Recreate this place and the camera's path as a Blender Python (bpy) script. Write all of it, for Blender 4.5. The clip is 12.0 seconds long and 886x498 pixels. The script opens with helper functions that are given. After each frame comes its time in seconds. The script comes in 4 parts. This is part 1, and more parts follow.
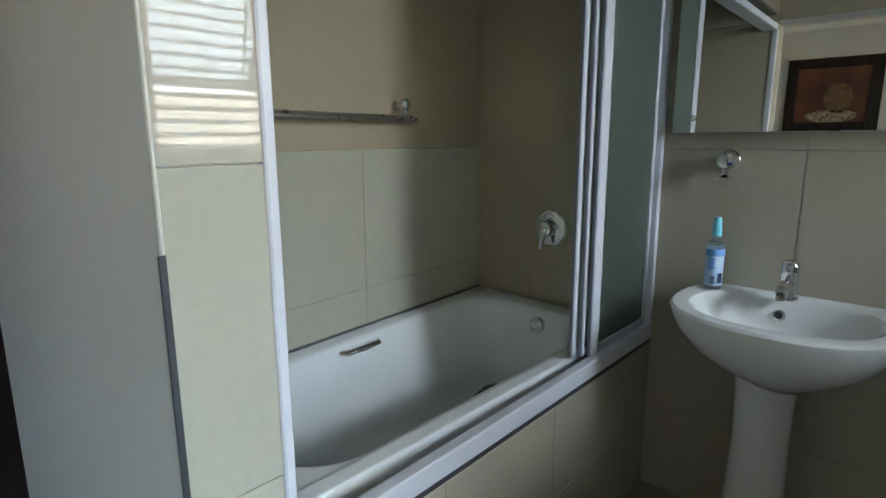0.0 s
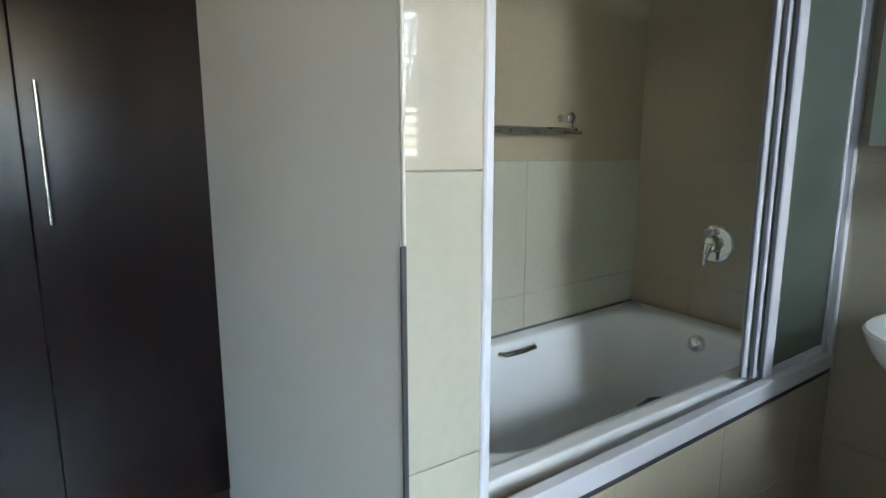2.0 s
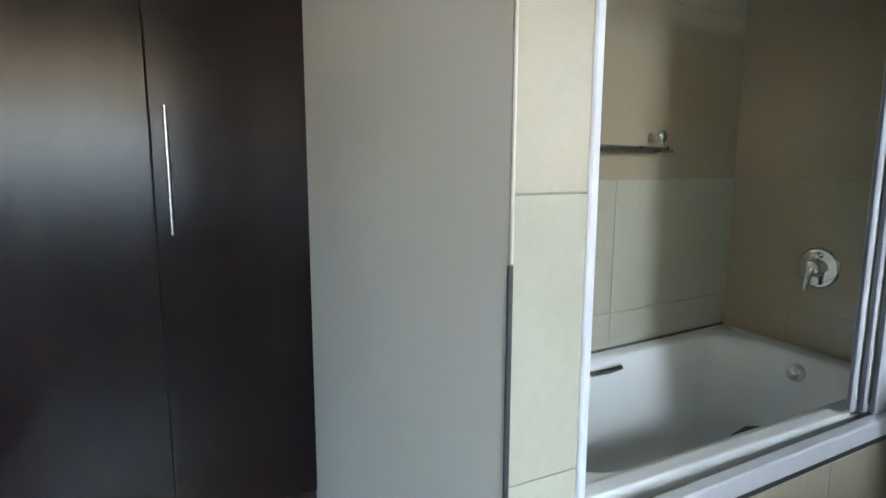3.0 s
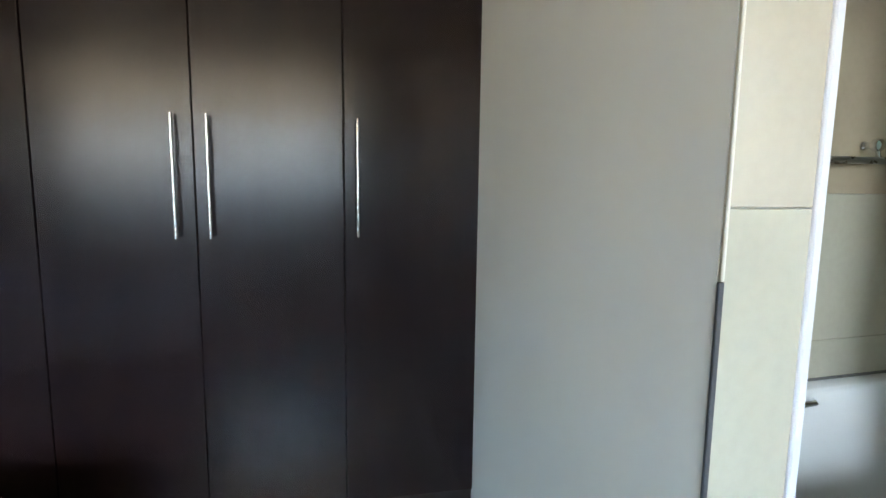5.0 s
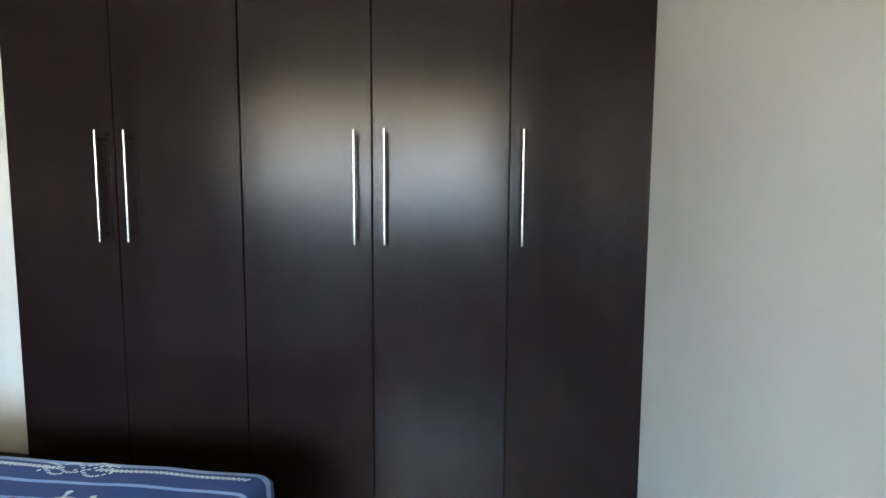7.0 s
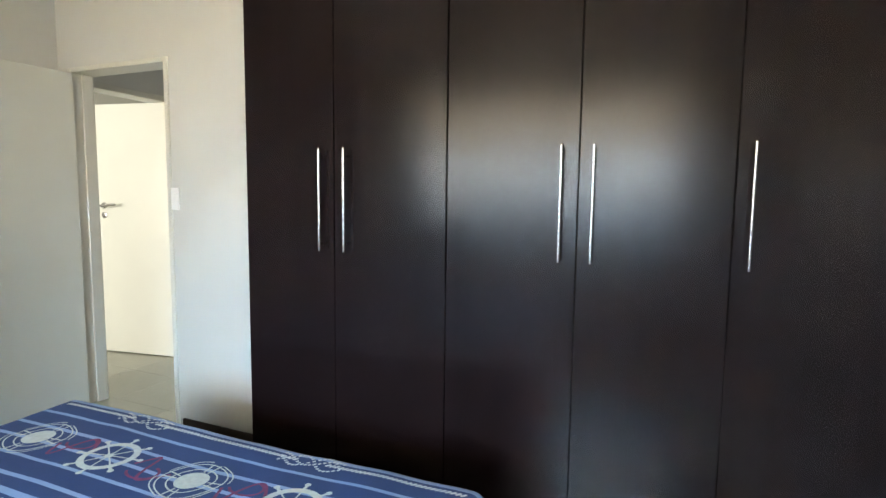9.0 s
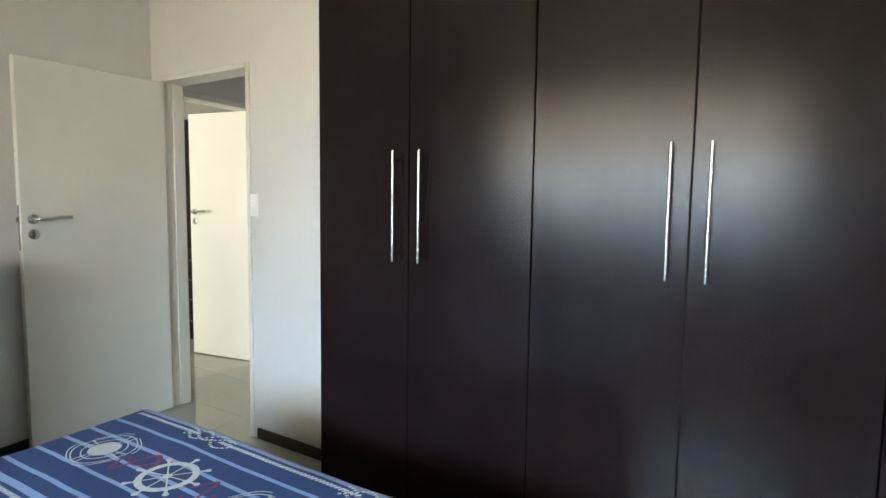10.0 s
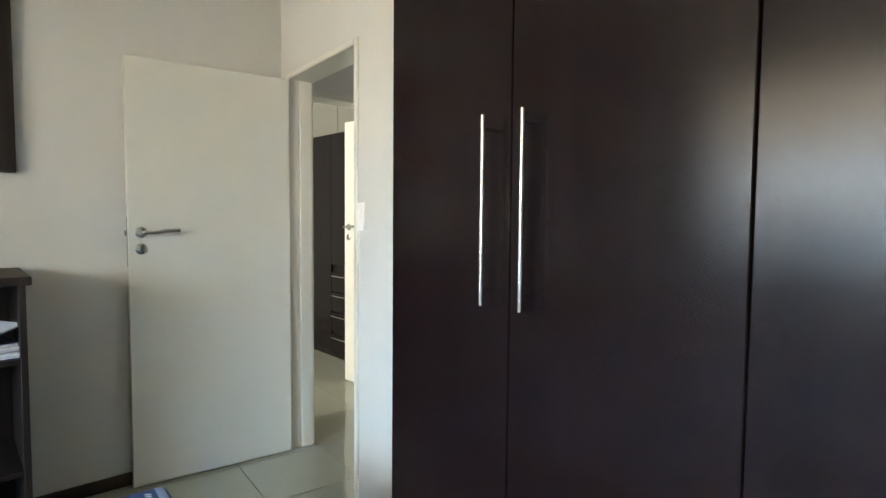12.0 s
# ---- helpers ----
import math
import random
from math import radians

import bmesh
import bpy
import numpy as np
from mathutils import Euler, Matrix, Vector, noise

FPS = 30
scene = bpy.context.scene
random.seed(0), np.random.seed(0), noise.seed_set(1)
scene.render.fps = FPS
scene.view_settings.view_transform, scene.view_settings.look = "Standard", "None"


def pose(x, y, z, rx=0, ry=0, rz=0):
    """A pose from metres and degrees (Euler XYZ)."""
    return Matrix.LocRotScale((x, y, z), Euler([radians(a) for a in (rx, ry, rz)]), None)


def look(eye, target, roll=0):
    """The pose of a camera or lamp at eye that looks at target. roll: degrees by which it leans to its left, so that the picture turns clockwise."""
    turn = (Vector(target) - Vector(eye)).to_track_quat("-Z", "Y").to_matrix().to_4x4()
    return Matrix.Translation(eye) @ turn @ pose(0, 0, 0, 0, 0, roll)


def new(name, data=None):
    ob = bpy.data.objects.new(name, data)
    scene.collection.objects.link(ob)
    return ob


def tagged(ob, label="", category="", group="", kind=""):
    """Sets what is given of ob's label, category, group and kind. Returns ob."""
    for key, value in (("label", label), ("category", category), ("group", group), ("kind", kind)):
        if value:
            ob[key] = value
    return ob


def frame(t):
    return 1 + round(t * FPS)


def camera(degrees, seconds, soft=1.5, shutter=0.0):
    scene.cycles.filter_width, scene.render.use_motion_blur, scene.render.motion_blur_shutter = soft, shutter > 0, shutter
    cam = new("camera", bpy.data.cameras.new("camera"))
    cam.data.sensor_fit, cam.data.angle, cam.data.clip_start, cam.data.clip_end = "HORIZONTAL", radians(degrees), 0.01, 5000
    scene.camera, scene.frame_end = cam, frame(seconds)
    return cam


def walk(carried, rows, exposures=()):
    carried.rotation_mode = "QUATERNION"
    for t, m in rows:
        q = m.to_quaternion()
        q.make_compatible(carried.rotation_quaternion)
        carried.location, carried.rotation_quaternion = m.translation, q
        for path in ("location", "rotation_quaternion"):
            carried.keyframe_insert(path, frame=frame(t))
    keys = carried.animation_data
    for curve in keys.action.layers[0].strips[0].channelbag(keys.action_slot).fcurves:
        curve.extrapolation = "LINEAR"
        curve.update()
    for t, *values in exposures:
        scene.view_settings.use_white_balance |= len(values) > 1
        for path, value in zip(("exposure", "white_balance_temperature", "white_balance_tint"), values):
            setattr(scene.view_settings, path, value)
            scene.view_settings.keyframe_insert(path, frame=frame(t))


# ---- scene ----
cam = camera(77.2, 12.0)
PATH = [
    (0, (-0.258, -2.038, 1.325), (1.176, -0.7, 0.939), -0.3),
    (0.5, (-0.293, -2.043, 1.324), (1.053, -0.612, 0.948), -0.3),
    (1, (-0.326, -2.049, 1.318), (0.929, -0.535, 0.954), -0.1),
    (1.5, (-0.362, -2.038, 1.319), (0.81, -0.457, 0.964), 0.0),
    (2, (-0.398, -2.024, 1.32), (0.699, -0.386, 0.981), 0.0),
    (2.5, (-0.437, -2.027, 1.33), (0.565, -0.326, 1.011), 0.1),
    (3, (-0.465, -2.03, 1.334), (0.417, -0.258, 1.043), 0.2),
    (3.5, (-0.488, -2.03, 1.344), (0.26, -0.198, 1.053), 0.3),
    (5.5, (-0.568, -2.02, 1.324), (-0.301, -0.053, 1.082), 0.5),
    (6, (-0.557, -2.003, 1.297), (-0.446, -0.018, 1.083), 0.1),
    (6.5, (-0.589, -2.02, 1.306), (-0.591, -0.032, 1.09), 0.3),
    (7, (-0.612, -2.021, 1.296), (-0.735, -0.035, 1.101), 0.3),
    (9, (-0.831, -2.022, 1.349), (-1.455, -0.132, 1.152), 0.7),
    (9.5, (-0.86, -1.947, 1.35), (-1.624, -0.109, 1.162), 0.8),
    (10, (-0.906, -1.813, 1.345), (-1.805, -0.035, 1.171), 0.8),
    (10.5, (-0.971, -1.622, 1.333), (-2.001, 0.085, 1.171), 0.8),
    (11, (-1.055, -1.383, 1.34), (-2.243, 0.221, 1.205), 0.8),
    (11.5, (-1.106, -1.133, 1.319), (-2.453, 0.342, 1.211), 0.8),
    (12, (-1.172, -0.904, 1.306), (-2.662, 0.424, 1.191), 0.5),
]
walk(cam, [(t, look(e, g, r)) for t, e, g, r in PATH],
     [(0, -0.72), (1.0, -0.46), (2.0, -0.36), (3.5, -0.12), (5.5, 0.10), (7.0, 0.34), (9.0, 0.29), (10.5, 0.18), (12.0, 0.34)])

# ---- light ----
world = bpy.data.worlds.new("sky")
scene.world = world
world.use_nodes = True
wn = world.node_tree
sky = wn.nodes.new("ShaderNodeTexSky")
sky.sky_type, sky.sun_disc = "NISHITA", False
sky.sun_elevation, sky.sun_rotation = radians(52), radians(200)
wn.links.new(sky.outputs[0], wn.nodes["Background"].inputs[0])
wn.nodes["Background"].inputs[1].default_value = 0.10

sun = new("sun", bpy.data.lights.new("sun", "SUN"))
sun.data.energy, sun.data.angle, sun.data.color = 3.0, radians(0.5), (1.0, 0.94, 0.84)
sun.matrix_world = look((-3.0, 8.0, 12.0), (0.0, 0.0, 0.0))


def window_light(name, x, y, z, wide, high, power, rz, colour, up=0, spread=180):
    ob = new(name, bpy.data.lights.new(name, "AREA"))
    ob.data.shape, ob.data.size, ob.data.size_y = "RECTANGLE", wide, high
    ob.data.energy, ob.data.color, ob.data.spread = power, colour, radians(spread)
    ob.matrix_world = pose(x, y, z, 90 + up, 0, rz)
    return ob


window_light("bedroom_garden_daylight", -1.68, -3.93, 1.82, 2.9, 1.08, 71, 0, (1.0, 0.82, 0.56), 10, 126)
window_light("bedroom_sky_daylight", -1.68, -4.11, 1.43, 2.9, 0.95, 152, 0, (0.42, 0.71, 1.0), -39, 92)
window_light("bathroom_sky_daylight", 1.17, -4.03, 2.00, 0.95, 0.86, 88, 0, (0.76, 0.89, 1.0), -30, 126)
window_light("bathroom_garden_daylight", 1.17, -3.85, 1.38, 0.86, 0.46, 13, 0, (1.0, 0.94, 0.82), -10, 120)
window_light("far_room_daylight", -5.6, -2.4, 1.5, 1.3, 1.2, 98, 0, (1.0, 0.97, 0.88))

# added fill for the passage ceiling; its window is assumed and unseen
window_light("passage_fill_light", -1.03, 1.45, 1.55, 0.9, 1.1, 8, 90, (1.0, 0.95, 0.84))

# ---- materials ----


class Mat:
    """A node material with a few short cuts."""

    def __init__(self, name, rough=0.5, metal=0.0, colour=(0.5, 0.5, 0.5)):
        self.m = bpy.data.materials.new(name)
        self.m.use_nodes = True
        self.t = self.m.node_tree
        self.b = self.t.nodes["Principled BSDF"]
        self.b.inputs["Roughness"].default_value = rough
        self.b.inputs["Metallic"].default_value = metal
        self.b.inputs["Base Color"].default_value = (*colour, 1)
        self.space = None

    def node(self, kind, **sets):
        n = self.t.nodes.new(kind)
        for key, value in sets.items():
            n.inputs[key.replace("_", " ")].default_value = value
        return n

    def coords(self, scale=(1, 1, 1)):
        """World-sized object coordinates, moved at random for each object."""
        tc = self.t.nodes.new("ShaderNodeTexCoord")
        info = self.t.nodes.new("ShaderNodeObjectInfo")
        shift = self.node("ShaderNodeVectorMath")
        shift.operation = "SCALE"
        shift.inputs[0].default_value = (37.0, 19.0, 53.0)
        self.t.links.new(info.outputs["Random"], shift.inputs["Scale"])
        add = self.node("ShaderNodeVectorMath")
        self.t.links.new(tc.outputs["Object"], add.inputs[0])
        self.t.links.new(shift.outputs[0], add.inputs[1])
        mp = self.node("ShaderNodeMapping", Scale=scale)
        self.t.links.new(add.outputs[0], mp.inputs[0])
        return mp.outputs[0]

    def noise(self, scale, detail=4, stretch=(1, 1, 1), rough=0.55):
        n = self.node("ShaderNodeTexNoise", Scale=scale, Detail=detail, Roughness=rough)
        self.t.links.new(self.coords(stretch), n.inputs["Vector"])
        return n.outputs["Fac"]

    def ramp(self, fac, stops):
        r = self.t.nodes.new("ShaderNodeValToRGB")
        e = r.color_ramp.elements
        while len(e) < len(stops):
            e.new(0.5)
        for el, (at, c) in zip(e, stops):
            el.position, el.color = at, (*c, 1)
        self.t.links.new(fac, r.inputs[0])
        return r.outputs[0]

    def mix(self, a, b, fac, mode="MIX"):
        n = self.t.nodes.new("ShaderNodeMix")
        n.data_type, n.blend_type = "RGBA", mode
        for sock, v in ((n.inputs["Factor"], fac), (n.inputs["A"], a), (n.inputs["B"], b)):
            if isinstance(v, (int, float)):
                sock.default_value = v
            elif isinstance(v, tuple):
                sock.default_value = (*v, 1)
            else:
                self.t.links.new(v, sock)
        return n.outputs["Result"]

    def span(self, fac, lo, hi, a=0.3, b=0.7):
        n = self.node("ShaderNodeMapRange")
        for key, v in (("From Min", a), ("From Max", b), ("To Min", lo), ("To Max", hi)):
            n.inputs[key].default_value = v
        self.t.links.new(fac, n.inputs["Value"])
        return n.outputs[0]

    def colour(self, out):
        self.t.links.new(out, self.b.inputs["Base Color"])
        return self

    def rough(self, out):
        self.t.links.new(out, self.b.inputs["Roughness"])
        return self

    def bump(self, out, strength=0.2, depth=0.002):
        n = self.node("ShaderNodeBump", Strength=strength, Distance=depth)
        self.t.links.new(out, n.inputs["Height"])
        self.t.links.new(n.outputs[0], self.b.inputs["Normal"])
        return self


def paint(name, c, rough=0.55, relief=0.12):
    m = Mat(name, rough)
    big, fine = m.noise(1.1, 3), m.noise(160, 3)
    lo, hi = tuple(v * 0.95 for v in c), tuple(min(1, v * 1.03) for v in c)
    m.colour(m.ramp(big, [(0.3, lo), (0.7, hi)]))
    m.rough(m.span(big, rough - 0.05, rough + 0.08))
    m.bump(fine, relief, 0.0008)
    return m.m


def tile(name, c, rough):
    m = Mat(name, rough)
    cloud, fine, smear = m.noise(2.3, 5), m.noise(45, 4), m.noise(7, 4, (1, 1, 0.25))
    col = m.ramp(cloud, [(0.25, tuple(v * 0.93 for v in c)), (0.75, tuple(min(1, v * 1.05) for v in c))])
    speck = m.ramp(fine, [(0.35, tuple(v * 0.9 for v in c)), (0.6, c)])
    m.colour(m.mix(col, speck, 0.35))
    m.rough(m.span(smear, rough * 0.7, rough * 1.7))
    m.bump(cloud, 0.02, 0.004)
    m.b.inputs["Specular IOR Level"].default_value = 0.65
    return m.m


def metal(name, c, rough):
    m = Mat(name, rough, 1.0, c)
    m.rough(m.span(m.noise(30, 3), rough * 0.7, rough * 1.5))
    return m.m


def wood(name, dark, light, rough, grain=(14, 14, 0.7)):
    m = Mat(name, rough)
    broad, pores = m.noise(1.6, 5, grain), m.noise(9, 6, grain, 0.7)
    col = m.ramp(broad, [(0.3, dark), (0.72, light)])
    m.colour(m.mix(col, m.ramp(pores, [(0.36, tuple(v * 0.7 for v in dark)), (0.64, light)]), 0.10))
    m.rough(m.span(broad, rough, rough + 0.03))
    m.t.links.new(m.span(broad, 0.195, 0.245), m.b.inputs["Specular IOR Level"])
    return m.m


def plain(name, c, rough, spread=0.06, size=20.0, relief=0.05):
    m = Mat(name, rough)
    n = m.noise(size, 4)
    m.colour(m.ramp(n, [(0.3, tuple(v * (1 - spread) for v in c)), (0.7, tuple(min(1, v * (1 + spread)) for v in c))]))
    m.bump(n, relief, 0.001)
    return m.m


def glass(name, c, rough, ior=1.45):
    m = Mat(name, rough, 0.0, c)
    m.b.inputs["Transmission Weight"].default_value = 1.0
    m.b.inputs["IOR"].default_value = ior
    return m.m


WALL = paint("cream_wall_paint", (0.55, 0.55, 0.525))
GREY_WALL = paint("pale_grey_wall_paint", (0.50, 0.515, 0.505), 0.5)
CEILING = paint("ceiling_paint", (0.66, 0.65, 0.60), 0.7)
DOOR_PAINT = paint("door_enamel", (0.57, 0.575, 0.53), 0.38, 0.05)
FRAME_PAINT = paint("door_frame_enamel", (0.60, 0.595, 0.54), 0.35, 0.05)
# lighter copy of DOOR_PAINT; strong daylight on the far leaf is in its colour
LIT_FAR_DOOR = paint("daylit_door_enamel", (0.80, 0.79, 0.70), 0.4, 0.05)
WENGE = wood("wenge_laminate", (0.0058, 0.0032, 0.0035), (0.0092, 0.0047, 0.0048), 0.19, (9, 9, 0.5))
WENGE_EDGE = wood("wenge_edge", (0.008, 0.005, 0.005), (0.013, 0.009, 0.008), 0.5)
DARK_WOOD = wood("dark_stained_wood", (0.012, 0.009, 0.009), (0.028, 0.021, 0.019), 0.42)
SKIRT = wood("dark_skirting", (0.02, 0.014, 0.012), (0.045, 0.03, 0.024), 0.35, (0.7, 0.7, 14))
WALL_TILE = tile("beige_wall_tile", (0.44, 0.40, 0.32), 0.014)
# wall tile toned for light: brown on dim walls, grey-green on daylit rows
SHADED_TILE = tile("shaded_beige_wall_tile", (0.385, 0.33, 0.245), 0.014)
DAYLIT_TILE = tile("daylit_grey_green_wall_tile", (0.43, 0.42, 0.35), 0.014)
PIER_TILE = tile("pale_cream_wall_tile", (0.46, 0.43, 0.36), 0.014)
FLOOR_TILE = tile("cream_floor_tile", (0.35, 0.345, 0.28), 0.07)
BATH_TILE = tile("beige_bath_floor_tile", (0.30, 0.27, 0.21), 0.12)
GROUT = plain("grout", (0.34, 0.32, 0.26), 0.9, 0.15, 60)
CHROME = metal("chrome", (0.75, 0.75, 0.76), 0.07)
STEEL = Mat("satin_steel", 0.27, 1.0, (0.49, 0.475, 0.45)).m
DARK_STEEL = metal("tarnished_steel", (0.32, 0.30, 0.27), 0.3)
ENAMEL = plain("white_bath_enamel", (0.74, 0.77, 0.80), 0.12, 0.02, 5, 0.02)
CERAMIC = plain("white_ceramic", (0.78, 0.79, 0.79), 0.08, 0.02, 4, 0.01)
ALU = plain("white_powder_coat", (0.62, 0.64, 0.71), 0.33, 0.03, 9, 0.02)
# near-black for painted shade: rail underside, keyhole and overflow hole
DARK_GAP = plain("dark_gap", (0.04, 0.04, 0.05), 0.6)
TRIM_GREY = plain("dark_grey_trim", (0.045, 0.048, 0.055), 0.4)
GASKET = plain("blue_grey_gasket", (0.17, 0.18, 0.24), 0.5)
SILICONE = plain("stained_silicone", (0.10, 0.10, 0.10), 0.6, 0.4, 30)
FROST = glass("frosted_glass", (0.70, 0.82, 0.76), 0.55)
CLEAR = glass("clear_glass", (0.98, 1.0, 0.99), 0.0)
MIRROR = metal("mirror_silver", (0.80, 0.82, 0.80), 0.005)
SLAT = plain("white_blind_slat", (0.72, 0.71, 0.66), 0.45, 0.04, 12)
WHITE_PLASTIC = plain("white_plastic", (0.80, 0.80, 0.78), 0.3, 0.02, 15, 0.02)
# grey tone carries the shade above the far cupboard
SHADED_BOARD = paint("shaded_board", (0.26, 0.25, 0.21), 0.5)
PAVING = plain("warm_paving", (0.42, 0.36, 0.27), 0.85, 0.2, 3)
OUTER_WALL = plain("bounce_wall_plaster", (0.62, 0.55, 0.42), 0.85, 0.08, 2)

# ---- mesh helpers ----


def part(name, bm, material, parent=None, label="", smooth=False):
    me = bpy.data.meshes.new(name)
    bmesh.ops.recalc_face_normals(bm, faces=bm.faces)
    bm.to_mesh(me)
    bm.free()
    me.materials.append(material)
    if smooth:
        for p in me.polygons:
            p.use_smooth = True
        try:
            me.set_sharp_from_angle(angle=radians(38))
        except AttributeError:
            pass
    ob = new(name, me)
    if parent is not None:
        ob.parent = parent
    if label:
        ob["label"] = label
    return ob


def thing(name, label, category, group="", at=(0, 0, 0), rz=0.0):
    ob = new(name)
    ob.empty_display_size = 0.05
    ob.matrix_world = pose(*at, 0, 0, rz)
    return tagged(ob, label, category, group)


def box(x0, x1, y0, y1, z0, z1, bevel=0.0, segments=1, bm=None, m=None):
    own = bmesh.new()
    bmesh.ops.create_cube(own, size=1)
    for v in own.verts:
        v.co = Vector(((x0 + x1) / 2 + v.co.x * (x1 - x0), (y0 + y1) / 2 + v.co.y * (y1 - y0), (z0 + z1) / 2 + v.co.z * (z1 - z0)))
    if bevel:
        bmesh.ops.bevel(own, geom=own.edges[:], offset=bevel, segments=segments, profile=0.6, affect="EDGES")
    if m is not None:
        own.transform(m)
    return own if bm is None else join(bm, own)


def join(bm, other):
    me = bpy.data.meshes.new("joined")
    other.to_mesh(me)
    other.free()
    bm.from_mesh(me)
    bpy.data.meshes.remove(me)
    return bm


def tube(points, radius, sides=14, caps=True, flat=1.0):
    """A round bar along a line of points; radius a number or one for each point."""
    bm = bmesh.new()
    pts = [Vector(p) for p in points]
    radii = radius if isinstance(radius, (list, tuple)) else [radius] * len(pts)
    rings = []
    side = None
    for i, p in enumerate(pts):
        way = (pts[min(i + 1, len(pts) - 1)] - pts[max(i - 1, 0)]).normalized()
        if side is None:
            side = way.orthogonal().normalized()
        side = (side - way * side.dot(way)).normalized()
        up = way.cross(side)
        rings.append([bm.verts.new(p + radii[i] * (math.cos(a) * side + flat * math.sin(a) * up)) for a in (2 * math.pi * k / sides for k in range(sides))])
    for a, b in zip(rings, rings[1:]):
        for k in range(sides):
            bm.faces.new((a[k], a[(k + 1) % sides], b[(k + 1) % sides], b[k]))
    if caps:
        bm.faces.new(rings[0][::-1])
        bm.faces.new(rings[-1])
    return bm


def lathe(profile, sides=28, m=None):
    """A turned shape: (radius, height) pairs about z."""
    bm = bmesh.new()
    rings = []
    for r, z in profile:
        rings.append([bm.verts.new((r * math.cos(a), r * math.sin(a), z)) for a in (2 * math.pi * k / sides for k in range(sides))])
    for a, b in zip(rings, rings[1:]):
        for k in range(sides):
            bm.faces.new((a[k], a[(k + 1) % sides], b[(k + 1) % sides], b[k]))
    bm.faces.new(rings[0][::-1])
    bm.faces.new(rings[-1])
    if m is not None:
        bm.transform(m)
    return bm


def loft(rings, cap_start=True, cap_end=True):
    bm = bmesh.new()
    rows = [[bm.verts.new(p) for p in ring] for ring in rings]
    n = len(rows[0])
    for a, b in zip(rows, rows[1:]):
        for k in range(n):
            bm.faces.new((a[k], a[(k + 1) % n], b[(k + 1) % n], b[k]))
    if cap_start:
        bm.faces.new(rows[0][::-1])
    if cap_end:
        bm.faces.new(rows[-1])
    return bm


def structure(name, bm, material, label=""):
    return tagged(part(name, bm, material), label, "", "", "structure")


def holed_wall(name, axis, at, thick, a0, a1, z0, z1, holes, material, label):
    """A wall across axis with rectangular openings (a0, a1, z0, z1), cut through it."""
    cuts = sorted({a0, a1, *(h[0] for h in holes), *(h[1] for h in holes)})
    bm = bmesh.new()
    for p, q in zip(cuts, cuts[1:]):
        levels, mid = [z0], (p + q) / 2
        for h in sorted(holes, key=lambda h: h[2]):
            if h[0] < mid < h[1]:
                levels += [h[2], h[3]]
        levels.append(z1)
        for lo, hi in zip(levels[::2], levels[1::2]):
            if hi - lo > 1e-4:
                if axis == "y":
                    box(p, q, at, at + thick, lo, hi, bm=bm)
                else:
                    box(at, at + thick, p, q, lo, hi, bm=bm)
    bmesh.ops.remove_doubles(bm, verts=bm.verts, dist=1e-5)
    return structure(name, bm, material, label)


# ---- the plan ----
WEST, SOUTH, DOOR_WALL, CEIL = -4.13, -3.60, 0.50, 2.62
BATH_FLOOR, END_WALL, BATH_BACK = 0.10, 1.57, -0.585
STRIP = -1.345                    # front face of the tiled pier
PIER = -0.009                     # its bedroom side, a little off square
TURN = pose(-4.003, DOOR_WALL, 0.0, 0, 0, -5.4) @ pose(4.003, -DOOR_WALL, 0.0)   # the door wall and floor tiles
SKEW = pose(1.062, BATH_BACK, 0.0, 0, 0, 4.2) @ pose(-1.062, -BATH_BACK, 0.0)     # the wall behind the bath
LEAN = pose(0.0, STRIP, 0.0, 0, 0, 1.3)   # the bath front stands a little off square

floor = structure("floor", box(-7.6, 0.0, -3.85, 3.0, -0.12, -0.006), GROUT, "grout bed under the cream floor tiles")
structure("ceiling", box(-7.6, 1.85, -3.85, 3.0, CEIL, CEIL + 0.1), CEILING, "plain off-white plaster ceiling")
structure("ground", box(-400, 400, -400, 400, -0.5, -0.3), PAVING, "pale sunlit paving outside the house")
holed_wall("wall_south", "y", SOUTH - 0.2, 0.2, -4.13, 1.77, 0, CEIL,
           [(-3.0, -0.36, 0.85, 2.35), (0.83, 1.51, 1.235, 2.22)], WALL, "cream plastered outer wall with two windows")
structure("wall_west", box(WEST - 0.15, WEST, SOUTH - 0.2, DOOR_WALL + 0.15, 0, CEIL), WALL, "cream painted plaster wall")
holed_wall("wall_door", "y", DOOR_WALL, 0.12, WEST - 0.01, -2.402, 0, CEIL, [(-4.03, -3.207, -1, 2.07)], WALL,
           "off-white wall with an open doorway").matrix_world = TURN
structure("wall_behind_wardrobe", box(-2.39, 0.0, DOOR_WALL + 0.10, DOOR_WALL + 0.25, 0, CEIL), WALL, "plain plaster wall")
partition = box(0.0, 0.13, STRIP + 0.012, DOOR_WALL + 0.25, 0, CEIL)
for v in partition.verts:
    if v.co.x < 0.05 and v.co.y < 0:
        v.co.x = PIER
structure("wall_bath_partition", partition, GREY_WALL,
          "pale grey painted partition beside the bath")
structure("wall_bath_back", box(0.13, END_WALL + 0.2, BATH_BACK + 0.003, BATH_BACK + 0.2, 0, CEIL, m=SKEW), GROUT, "wall behind the bath tiles")
structure("wall_bath_end", box(END_WALL + 0.003, END_WALL + 0.2, SOUTH, BATH_BACK + 0.1, 0, CEIL), GROUT, "wall behind the basin tiles")
